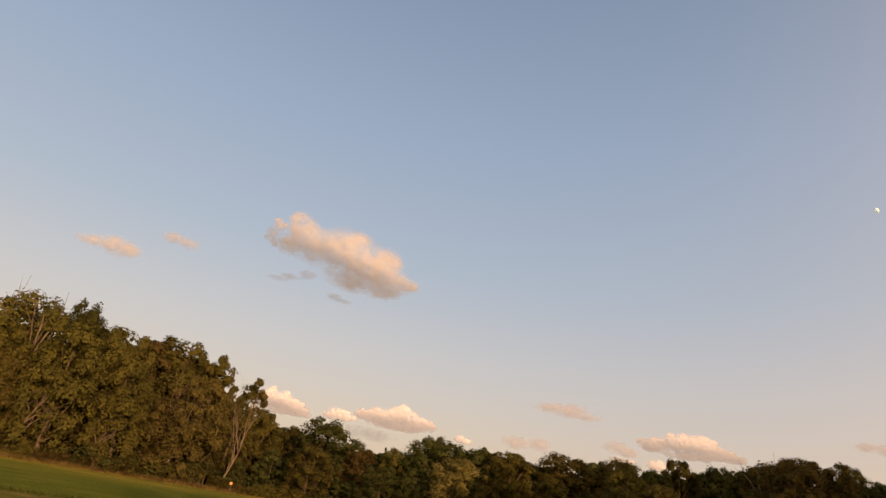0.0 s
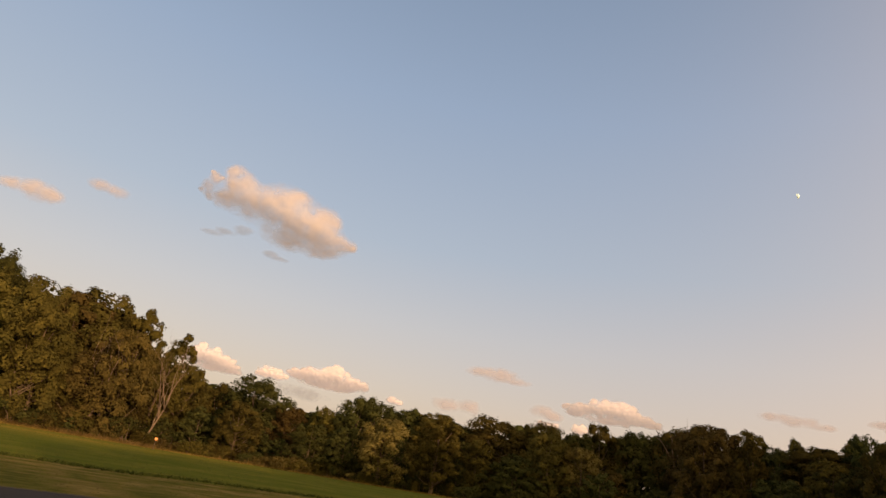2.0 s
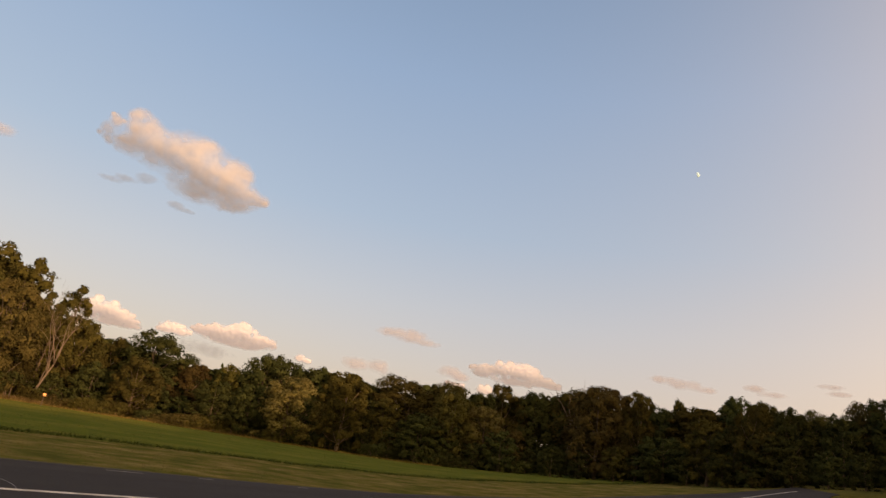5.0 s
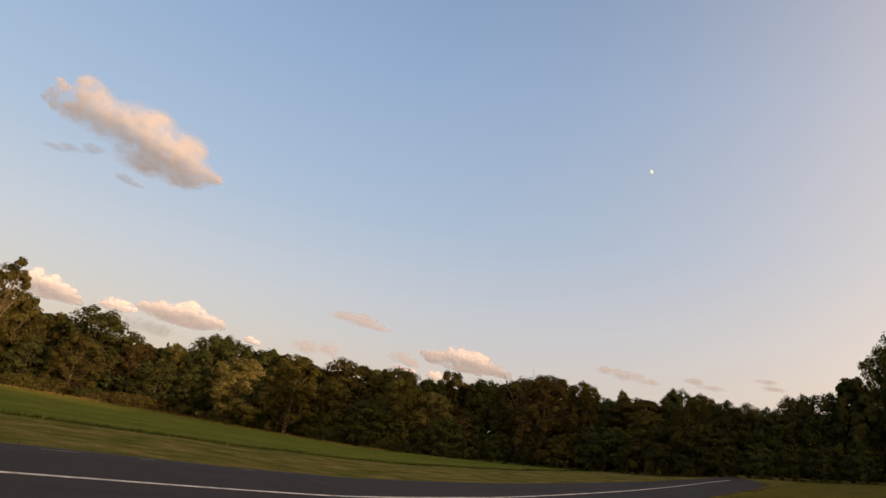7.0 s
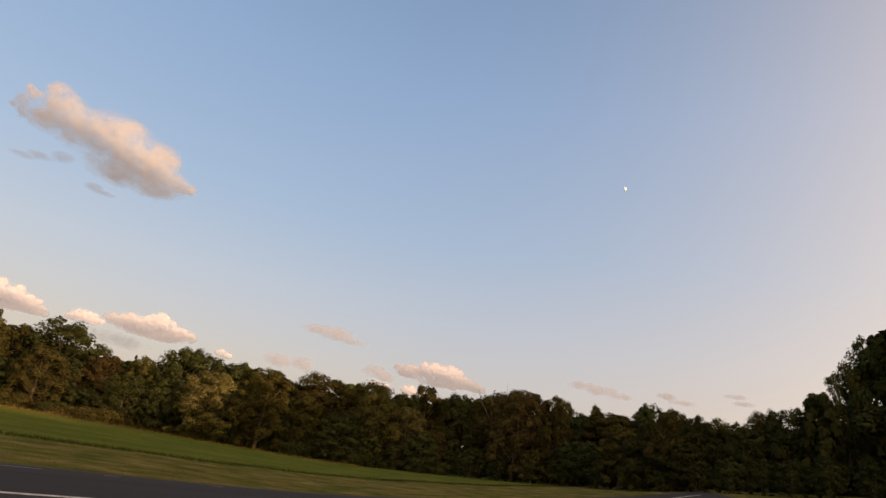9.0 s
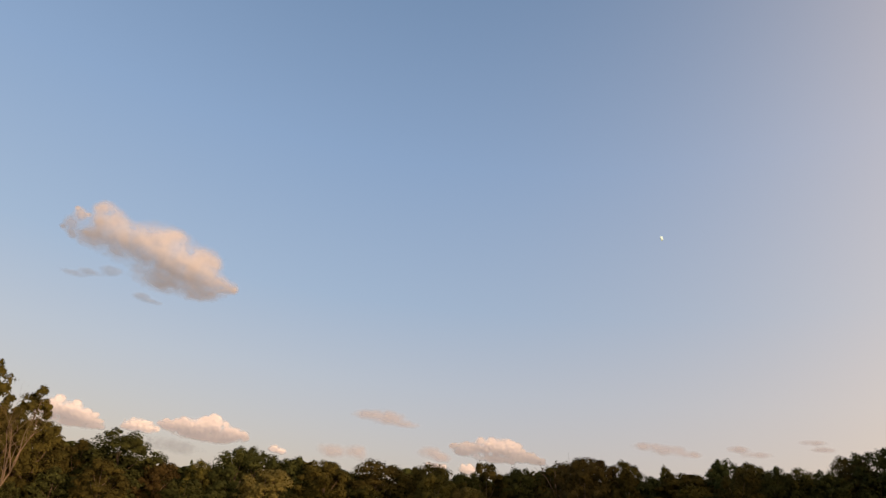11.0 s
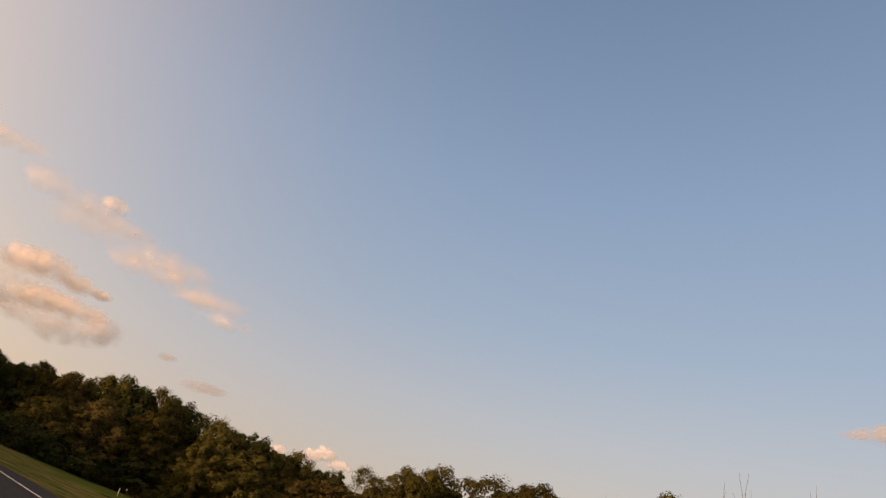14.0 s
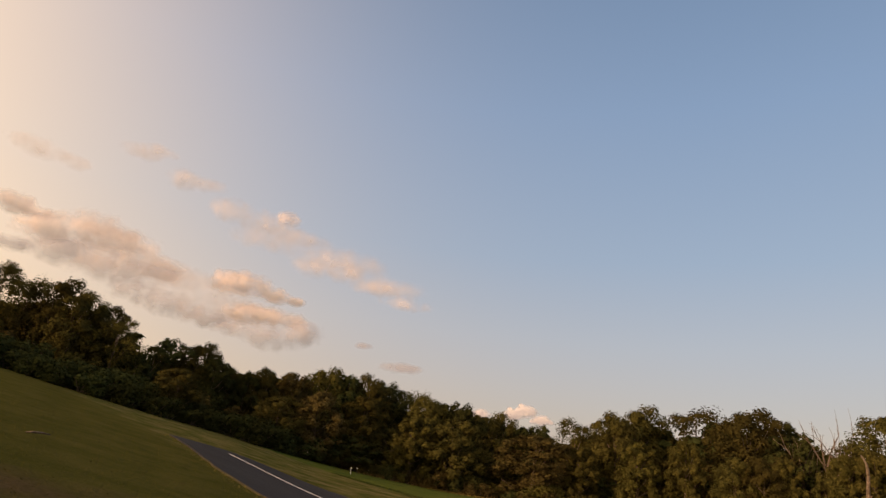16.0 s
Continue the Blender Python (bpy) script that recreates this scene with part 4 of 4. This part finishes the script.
cloud(26.0, 5.3, [(-0.9, 0.1, 1.3, 0.5), (0.9, -0.1, 1.6, 0.5)], "faint grey cloud low over the treetops", SHRED, seed=35)
cloud(18.6, 6.3, [(-1.5, 0.35, 1.2, 0.95), (-0.2, 0.3, 1.1, 0.9), (1.0, -0.05, 0.9, 0.7), (2.0, -0.4, 0.7, 0.42), (0.2, -0.5, 1.9, 0.4)], "cream-lit cumulus cloud behind the bare tree", CUMULUS, seed=7, puffs=5, base=1.9)
cloud(43.0, 9.8, [(-1.3, 0.1, 1.4, 0.4), (0.3, 0.1, 1.8, 0.6), (1.9, -0.3, 1.3, 0.3)], "thin pink-grey cloud streak", WISP, seed=8)
cloud(39.9, 6.6, [(-0.9, 0.0, 1.2, 0.55), (1.2, 0.1, 0.9, 0.6)], "faint pink cloud over the treetops", WISP, seed=9)
cloud(34.3, 6.15, [(-0.1, 0.0, 0.6, 0.4), (0.5, -0.15, 0.5, 0.3)], "small pink-lit cloud over the treetops", CUMULUS, seed=10, base=0.7)
cloud(53.0, 7.9, [(-2.7, 0.0, 1.4, 0.65), (-0.6, 0.35, 1.6, 0.85), (0.8, 0.4, 1.4, 0.85), (2.4, -0.1, 1.5, 0.55), (3.5, -0.4, 1.0, 0.35), (0.3, -0.5, 2.6, 0.45)],
      "cream-lit cumulus cloud over the far wood", CUMULUS, seed=11, puffs=5, base=1.9)
cloud(47.7, 7.3, [(-0.4, 0.1, 1.0, 0.5), (0.7, -0.2, 0.9, 0.4)], "faint pink cloud over the far wood", WISP, seed=12)
cloud(49.4, 6.2, [(-1.4, 0.0, 1.1, 0.45), (1.3, 0.1, 0.9, 0.5)], "white-lit cloud between the far treetops", CUMULUS, seed=36, puffs=2, base=0.7)
cloud(67.2, 9.2, [(-1.5, 0.15, 1.2, 0.34), (0.4, -0.05, 1.4, 0.4), (1.9, -0.3, 0.9, 0.25)], "faint grey-pink cloud low over the wood", WISP, seed=13)
cloud(73.4, 9.3, [(-0.6, 0.15, 0.9, 0.26), (0.6, -0.2, 1.0, 0.24)], "faint grey-pink cloud low over the wood", WISP, seed=14)
cloud(78.4, 9.9, [(-0.4, 0.2, 0.9, 0.2), (0.3, -0.3, 1.0, 0.2)], "faint grey-pink cloud shred low over the wood", WISP, seed=37)
cloud(-86.0, 20.3, [(-1.0, 0.1, 1.9, 0.75), (1.6, -0.1, 1.5, 0.55)], "thin orange-lit evening cloud shred", VEIL, seed=15)
cloud(-79.1, 22.8, [(-0.6, -0.2, 1.6, 0.6), (0.8, 0.3, 1.3, 0.5)], "thin faint evening cloud shred", VEIL, seed=16)
cloud(-75.2, 21.4, [(-0.5, 0.0, 1.4, 0.8), (1.2, 0.1, 1.7, 0.6)], "thin orange-lit evening cloud shred", VEIL, seed=17, depth=1.6)
cloud(-67.4, 19.5, [(-3.2, 0.4, 2.0, 1.0), (-0.6, 0.0, 2.2, 0.9), (2.4, -0.6, 2.6, 0.7)], "long pink-lit cloud streak", VEIL, seed=18, depth=1.6)
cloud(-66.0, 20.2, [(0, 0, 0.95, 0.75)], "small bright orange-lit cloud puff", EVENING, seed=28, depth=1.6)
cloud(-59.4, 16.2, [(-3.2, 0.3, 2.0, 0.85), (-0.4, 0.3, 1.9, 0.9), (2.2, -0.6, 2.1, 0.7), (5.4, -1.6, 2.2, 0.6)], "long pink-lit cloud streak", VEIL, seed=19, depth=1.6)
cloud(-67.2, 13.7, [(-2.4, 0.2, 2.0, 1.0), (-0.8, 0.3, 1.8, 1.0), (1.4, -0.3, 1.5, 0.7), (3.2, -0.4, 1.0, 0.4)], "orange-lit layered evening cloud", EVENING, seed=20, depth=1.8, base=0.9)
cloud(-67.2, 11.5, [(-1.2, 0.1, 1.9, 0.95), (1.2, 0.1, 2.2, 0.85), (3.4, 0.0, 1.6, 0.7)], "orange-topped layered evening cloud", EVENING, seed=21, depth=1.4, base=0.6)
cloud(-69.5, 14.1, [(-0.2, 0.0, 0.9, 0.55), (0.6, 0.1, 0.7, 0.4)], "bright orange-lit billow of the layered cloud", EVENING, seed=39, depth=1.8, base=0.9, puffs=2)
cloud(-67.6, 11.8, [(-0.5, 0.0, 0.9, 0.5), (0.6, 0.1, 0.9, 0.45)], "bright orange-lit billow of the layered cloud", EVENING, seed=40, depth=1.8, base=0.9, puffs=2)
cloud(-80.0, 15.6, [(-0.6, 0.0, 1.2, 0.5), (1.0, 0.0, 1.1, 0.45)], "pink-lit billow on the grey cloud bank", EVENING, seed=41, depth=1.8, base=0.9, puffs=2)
cloud(-65.6, 10.1, [(-3.0, 0.1, 2.0, 0.8), (0.0, -0.2, 2.6, 1.05), (2.9, 0.6, 1.7, 1.1)], "evening cloud base with its shade coloured grey", DUSK, seed=33, depth=1.0, base=0.4)
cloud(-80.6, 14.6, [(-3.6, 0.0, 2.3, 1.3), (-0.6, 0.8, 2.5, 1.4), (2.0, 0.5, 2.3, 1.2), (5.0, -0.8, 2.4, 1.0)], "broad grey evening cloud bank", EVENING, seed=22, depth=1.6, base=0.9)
cloud(-79.6, 13.2, [(-3.0, 0.2, 2.8, 1.1), (0.4, -0.3, 2.8, 1.2), (4.0, 0.1, 2.8, 0.9)], "evening cloud base with its shade coloured grey", DUSK, seed=34, depth=1.0, base=0.4)
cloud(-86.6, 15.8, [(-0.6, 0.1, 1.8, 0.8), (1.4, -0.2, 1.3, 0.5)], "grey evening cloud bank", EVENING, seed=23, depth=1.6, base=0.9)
cloud(-86.4, 12.9, [(0.0, 0.0, 1.8, 0.6)], "grey evening cloud bank low over the wood", DUSK, seed=38, depth=1.0, base=0.4)
cloud(-73.6, 11.0, [(-3.6, 0.7, 2.0, 0.9), (-1.0, 0.1, 2.4, 0.95), (2.4, -0.4, 2.4, 0.9)], "thin grey cloud low over the wood", DUSK, seed=24, depth=1.0, base=0.4)
cloud(-75.0, 13.0, [(-4, 0.6, 4.6, 1.7), (3, -0.6, 5, 1.8), (8, -1.4, 3.4, 1.0)], "faint broad veil of evening cloud", VEIL, seed=31)
cloud(-62.6, 17.9, [(-4.2, 0.5, 3.8, 1.1), (1.8, -0.5, 4.2, 1.2), (6.8, -2.0, 3.4, 0.9)], "faint broad veil of evening cloud", VEIL, seed=32)
cloud(-53.5, 8.9, [(0.0, 0.0, 1.9, 0.45)], "thin grey-pink cloud low over the wood", WISP, seed=25)
cloud(-57.2, 10.4, [(0.0, 0.0, 0.8, 0.3)], "tiny grey cloud shred over the wood", WISP, seed=30)
cloud(-42.2, 6.1, [(-1.0, 0.0, 1.1, 0.6), (0.1, 0.35, 1.0, 0.7), (1.4, -0.3, 1.0, 0.5)], "white-lit cumulus cloud over the treetops", CUMULUS, seed=26, puffs=2, base=0.7)
cloud(-46.0, 5.8, [(0.0, 0.0, 1.0, 0.55)], "white-lit cumulus cloud over the treetops", CUMULUS, seed=27, base=0.7)


def build_moon():
    """The lit part of the half moon; its dark part is the colour of the sky."""
    bm = bmesh.new()
    bmesh.ops.create_uvsphere(bm, u_segments=40, v_segments=24, radius=15.5)
    at = way(67.6, 26.75) * 3900
    toward = way(67.6, 26.75)
    right = toward.cross(Vector((0, 0, 1))).normalized()
    lit = (right + Vector((0, 0, 0.35)) - toward * 0.25).normalized()
    bmesh.ops.delete(bm, geom=[v for v in bm.verts if v.co.dot(lit) < 0.5], context="VERTS")
    ob = part("moon", bm, MOONROCK)
    ob.location = at
    tagged(ob, "pale waxing half moon in the evening sky", "moon")


build_moon()


# ======== model aircraft over the field ========


def ring_body(rings, sides=14):
    """A closed body through rings of (x, half-width, half-height, centre z)."""
    bm = bmesh.new()
    loops = []
    for x, w, h, cz in rings:
        loops.append([bm.verts.new((x, w * math.copysign(abs(math.cos(a)) ** 0.75, math.cos(a)), cz + h * math.copysign(abs(math.sin(a)) ** 0.75, math.sin(a))))
                      for a in (2 * math.pi * k / sides for k in range(sides))])
    for a, b in zip(loops, loops[1:]):
        for k in range(sides):
            bm.faces.new((a[k], a[(k + 1) % sides], b[(k + 1) % sides], b[k]))
    bm.faces.new(loops[0][::-1])
    bm.faces.new(loops[-1])
    bmesh.ops.recalc_face_normals(bm, faces=bm.faces)
    return bm


def panel(sections):
    """A thin aerofoil surface through sections of (leading edge, trailing edge, thickness, offset vector)."""
    bm = bmesh.new()
    loops = []
    prof = ((0, 0), (0.08, 0.45), (0.3, 0.6), (0.65, 0.4), (1, 0.03), (0.65, -0.15), (0.3, -0.25), (0.08, -0.25))
    for lead, trail, thick, off, up in sections:
        loops.append([bm.verts.new(Vector(off) + Vector((lead + (trail - lead) * f, 0, 0)) + Vector(up) * thick * g) for f, g in prof])
    n = len(prof)
    for a, b in zip(loops, loops[1:]):
        for k in range(n):
            bm.faces.new((a[k], a[(k + 1) % n], b[(k + 1) % n], b[k]))
    bm.faces.new(loops[0][::-1])
    bm.faces.new(loops[-1])
    bmesh.ops.recalc_face_normals(bm, faces=bm.faces)
    return bm


def rod(a, b, r, sides=8):
    bm = bmesh.new()
    a, b = Vector(a), Vector(b)
    m = Matrix.Translation((a + b) / 2) @ (b - a).to_track_quat("Z", "Y").to_matrix().to_4x4()
    bmesh.ops.create_cone(bm, cap_ends=True, segments=sides, radius1=r, radius2=r, depth=(b - a).length, matrix=m)
    return bm


def wheel_mesh(at, r, w):
    bm = bmesh.new()
    m = Matrix.Translation(at) @ Matrix.Rotation(radians(90), 4, "X")
    bmesh.ops.create_cone(bm, cap_ends=True, segments=18, radius1=r, radius2=r, depth=w, matrix=m)
    bmesh.ops.bevel(bm, geom=[e for e in bm.edges if e.calc_length() < r], offset=w * 0.3, segments=2, affect="EDGES")
    return bm


def build_aircraft():
    """High-wing model, nose towards -x, 1.6 m in span."""
    root = new("model_aircraft")
    up = (0, 0, 1)
    part("fuselage", ring_body([(-0.74, 0.035, 0.04, 0), (-0.68, 0.07, 0.08, 0), (-0.45, 0.085, 0.10, 0.0), (-0.2, 0.09, 0.13, 0.02), (0.05, 0.08, 0.12, 0.02),
                                (0.3, 0.055, 0.075, 0.02), (0.7, 0.025, 0.04, 0.03), (0.78, 0.012, 0.03, 0.03)]), CREAM, root, "cream film-covered fuselage")
    part("wing", panel([(-0.33, 0.0, 0.05, (0, y, 0.16 + abs(y) * 0.03), up) for y in (-0.82, -0.78, -0.3, 0, 0.3, 0.78, 0.82)]), DARKRED, root, "dark high wing")
    part("wing_tip", panel([(-0.33, 0.0, 0.054, (0, y, 0.185), up) for y in (0.80, 0.86)]), CREAM, root, "cream wing tip")
    part("wing_tip", panel([(-0.33, 0.0, 0.054, (0, y, 0.185), up) for y in (-0.86, -0.80)]), CREAM, root, "cream wing tip")
    part("tailplane", panel([(0.56 + abs(y) * 0.12, 0.78, 0.02, (0, y, 0.05), up) for y in (-0.30, 0, 0.30)]), DARKRED, root, "dark tailplane")
    part("fin", panel([(0.56, 0.80, 0.02, (0, 0, 0.05), (0, 1, 0)), (0.68, 0.82, 0.015, (0, 0, 0.30), (0, 1, 0))]), CREAM, root, "cream fin")
    cowl = part("cowling", ring_body([(-0.79, 0.045, 0.05, 0), (-0.76, 0.068, 0.075, 0), (-0.66, 0.078, 0.088, 0)]), RED, root, "red engine cowling")
    part("propeller", panel([(-0.83, -0.80, 0.02, (0, y, 0), up) for y in (-0.16, -0.08, 0.0, 0.08, 0.16)]), RUBBER, cowl, "black propeller at rest")
    part("canopy", ring_body([(-0.36, 0.05, 0.02, 0.12), (-0.26, 0.075, 0.05, 0.13), (-0.05, 0.07, 0.05, 0.13), (0.05, 0.04, 0.02, 0.12)]), RUBBER, root, "dark cabin window")
    for side in (-1, 1):
        leg = part("landing_leg", rod((-0.35, 0.05 * side, -0.08), (-0.37, 0.2 * side, -0.24), 0.012), RUBBER, root)
        part("wheel", wheel_mesh((-0.37, 0.215 * side, -0.25), 0.055, 0.03), RUBBER, leg, "black rubber wheel")
        part("wing_strut", rod((-0.2, 0.08 * side, -0.04), (-0.18, 0.42 * side, 0.16), 0.009), CREAM, root)
    part("tail_wheel", wheel_mesh((0.72, 0, -0.05), 0.025, 0.02), RUBBER, root)
    # flying past over the wood, belly and dark wing towards the field
    to = way(14.9, 42.75)
    nose = Vector((-0.937, 0.347, 0.005)).normalized()
    span = Vector((-0.176, -0.069, 0.975))
    span = (span - nose * span.dot(nose)).normalized()
    x_ax = -nose
    z_ax = x_ax.cross(span).normalized()
    m = Matrix((x_ax, span, z_ax)).transposed().to_4x4()
    root.matrix_basis = Matrix.Translation(Vector(EYE) + to * 59) @ m
    tagged(root, "small cream and dark high-wing model aircraft banking in flight", "model aircraft")


build_aircraft()

# ======== small things on the field ========


def build_small():
    # white marker post with a reflector ball beside it, before the wood
    for az, d, kind in ((-56.6, 62.0, "post"), (-56.1, 63.5, "ball")):
        p = way(az, 0) * d
        z = zg(p.x, p.y)
        root = new("marker_post" if kind == "post" else "marker_ball")
        root.location = (p.x, p.y, z)
        part("stake", rod((0, 0, -0.2), (0, 0, 0.62 if kind == "post" else 0.6), 0.026 if kind == "post" else 0.01), WHITE if kind == "post" else DEAD, root)
        if kind == "ball":
            bm = bmesh.new()
            bmesh.ops.create_uvsphere(bm, u_segments=16, v_segments=10, radius=0.065, matrix=Matrix.Translation((0, 0, 0.64)))
            part("ball", bm, WHITE, root)
        else:
            part("cap", rod((0, 0, 0.62), (0, 0, 0.65), 0.036), WHITE, root)
        tagged(root, "white marker post before the dark wood" if kind == "post" else "white ball marker on a thin stake", "marker")
    p = way(16.1, 0) * 69
    root = new("marker_sign")
    root.location = (p.x, p.y, zg(p.x, p.y))
    part("stake", rod((0, 0, -0.2), (0, 0, 0.85), 0.025), DEAD, root)
    bm = bmesh.new()
    bmesh.ops.create_cube(bm, size=1, matrix=Matrix.Translation((0, -0.04, 1.0)) @ Matrix.Diagonal((0.27, 0.03, 0.26, 1)))
    bmesh.ops.bevel(bm, geom=bm.edges[:], offset=0.01, segments=2, affect="EDGES")
    part("panel", bm, ORANGE, root, "pale orange reflecting panel")
    tagged(root, "small pale orange marker sign at the wood's foot", "sign")
    # a pale stick and worn earth in the near grass
    verts, faces = [], []
    p = way(-80.5, 0) * 18
    z = zg(p.x, p.y) + 0.05
    tube(verts, faces, [(p.x - 0.05, p.y + 0.26, z), (p.x, p.y + 0.08, z + 0.02), (p.x + 0.03, p.y - 0.1, z + 0.015), (p.x + 0.02, p.y - 0.26, z)], [0.012, 0.024, 0.026, 0.014], 7)
    tagged(mesh_object("stick", verts, faces, DEAD, smooth=True), "pale dry stick lying in the mown grass", "stick")


build_small()
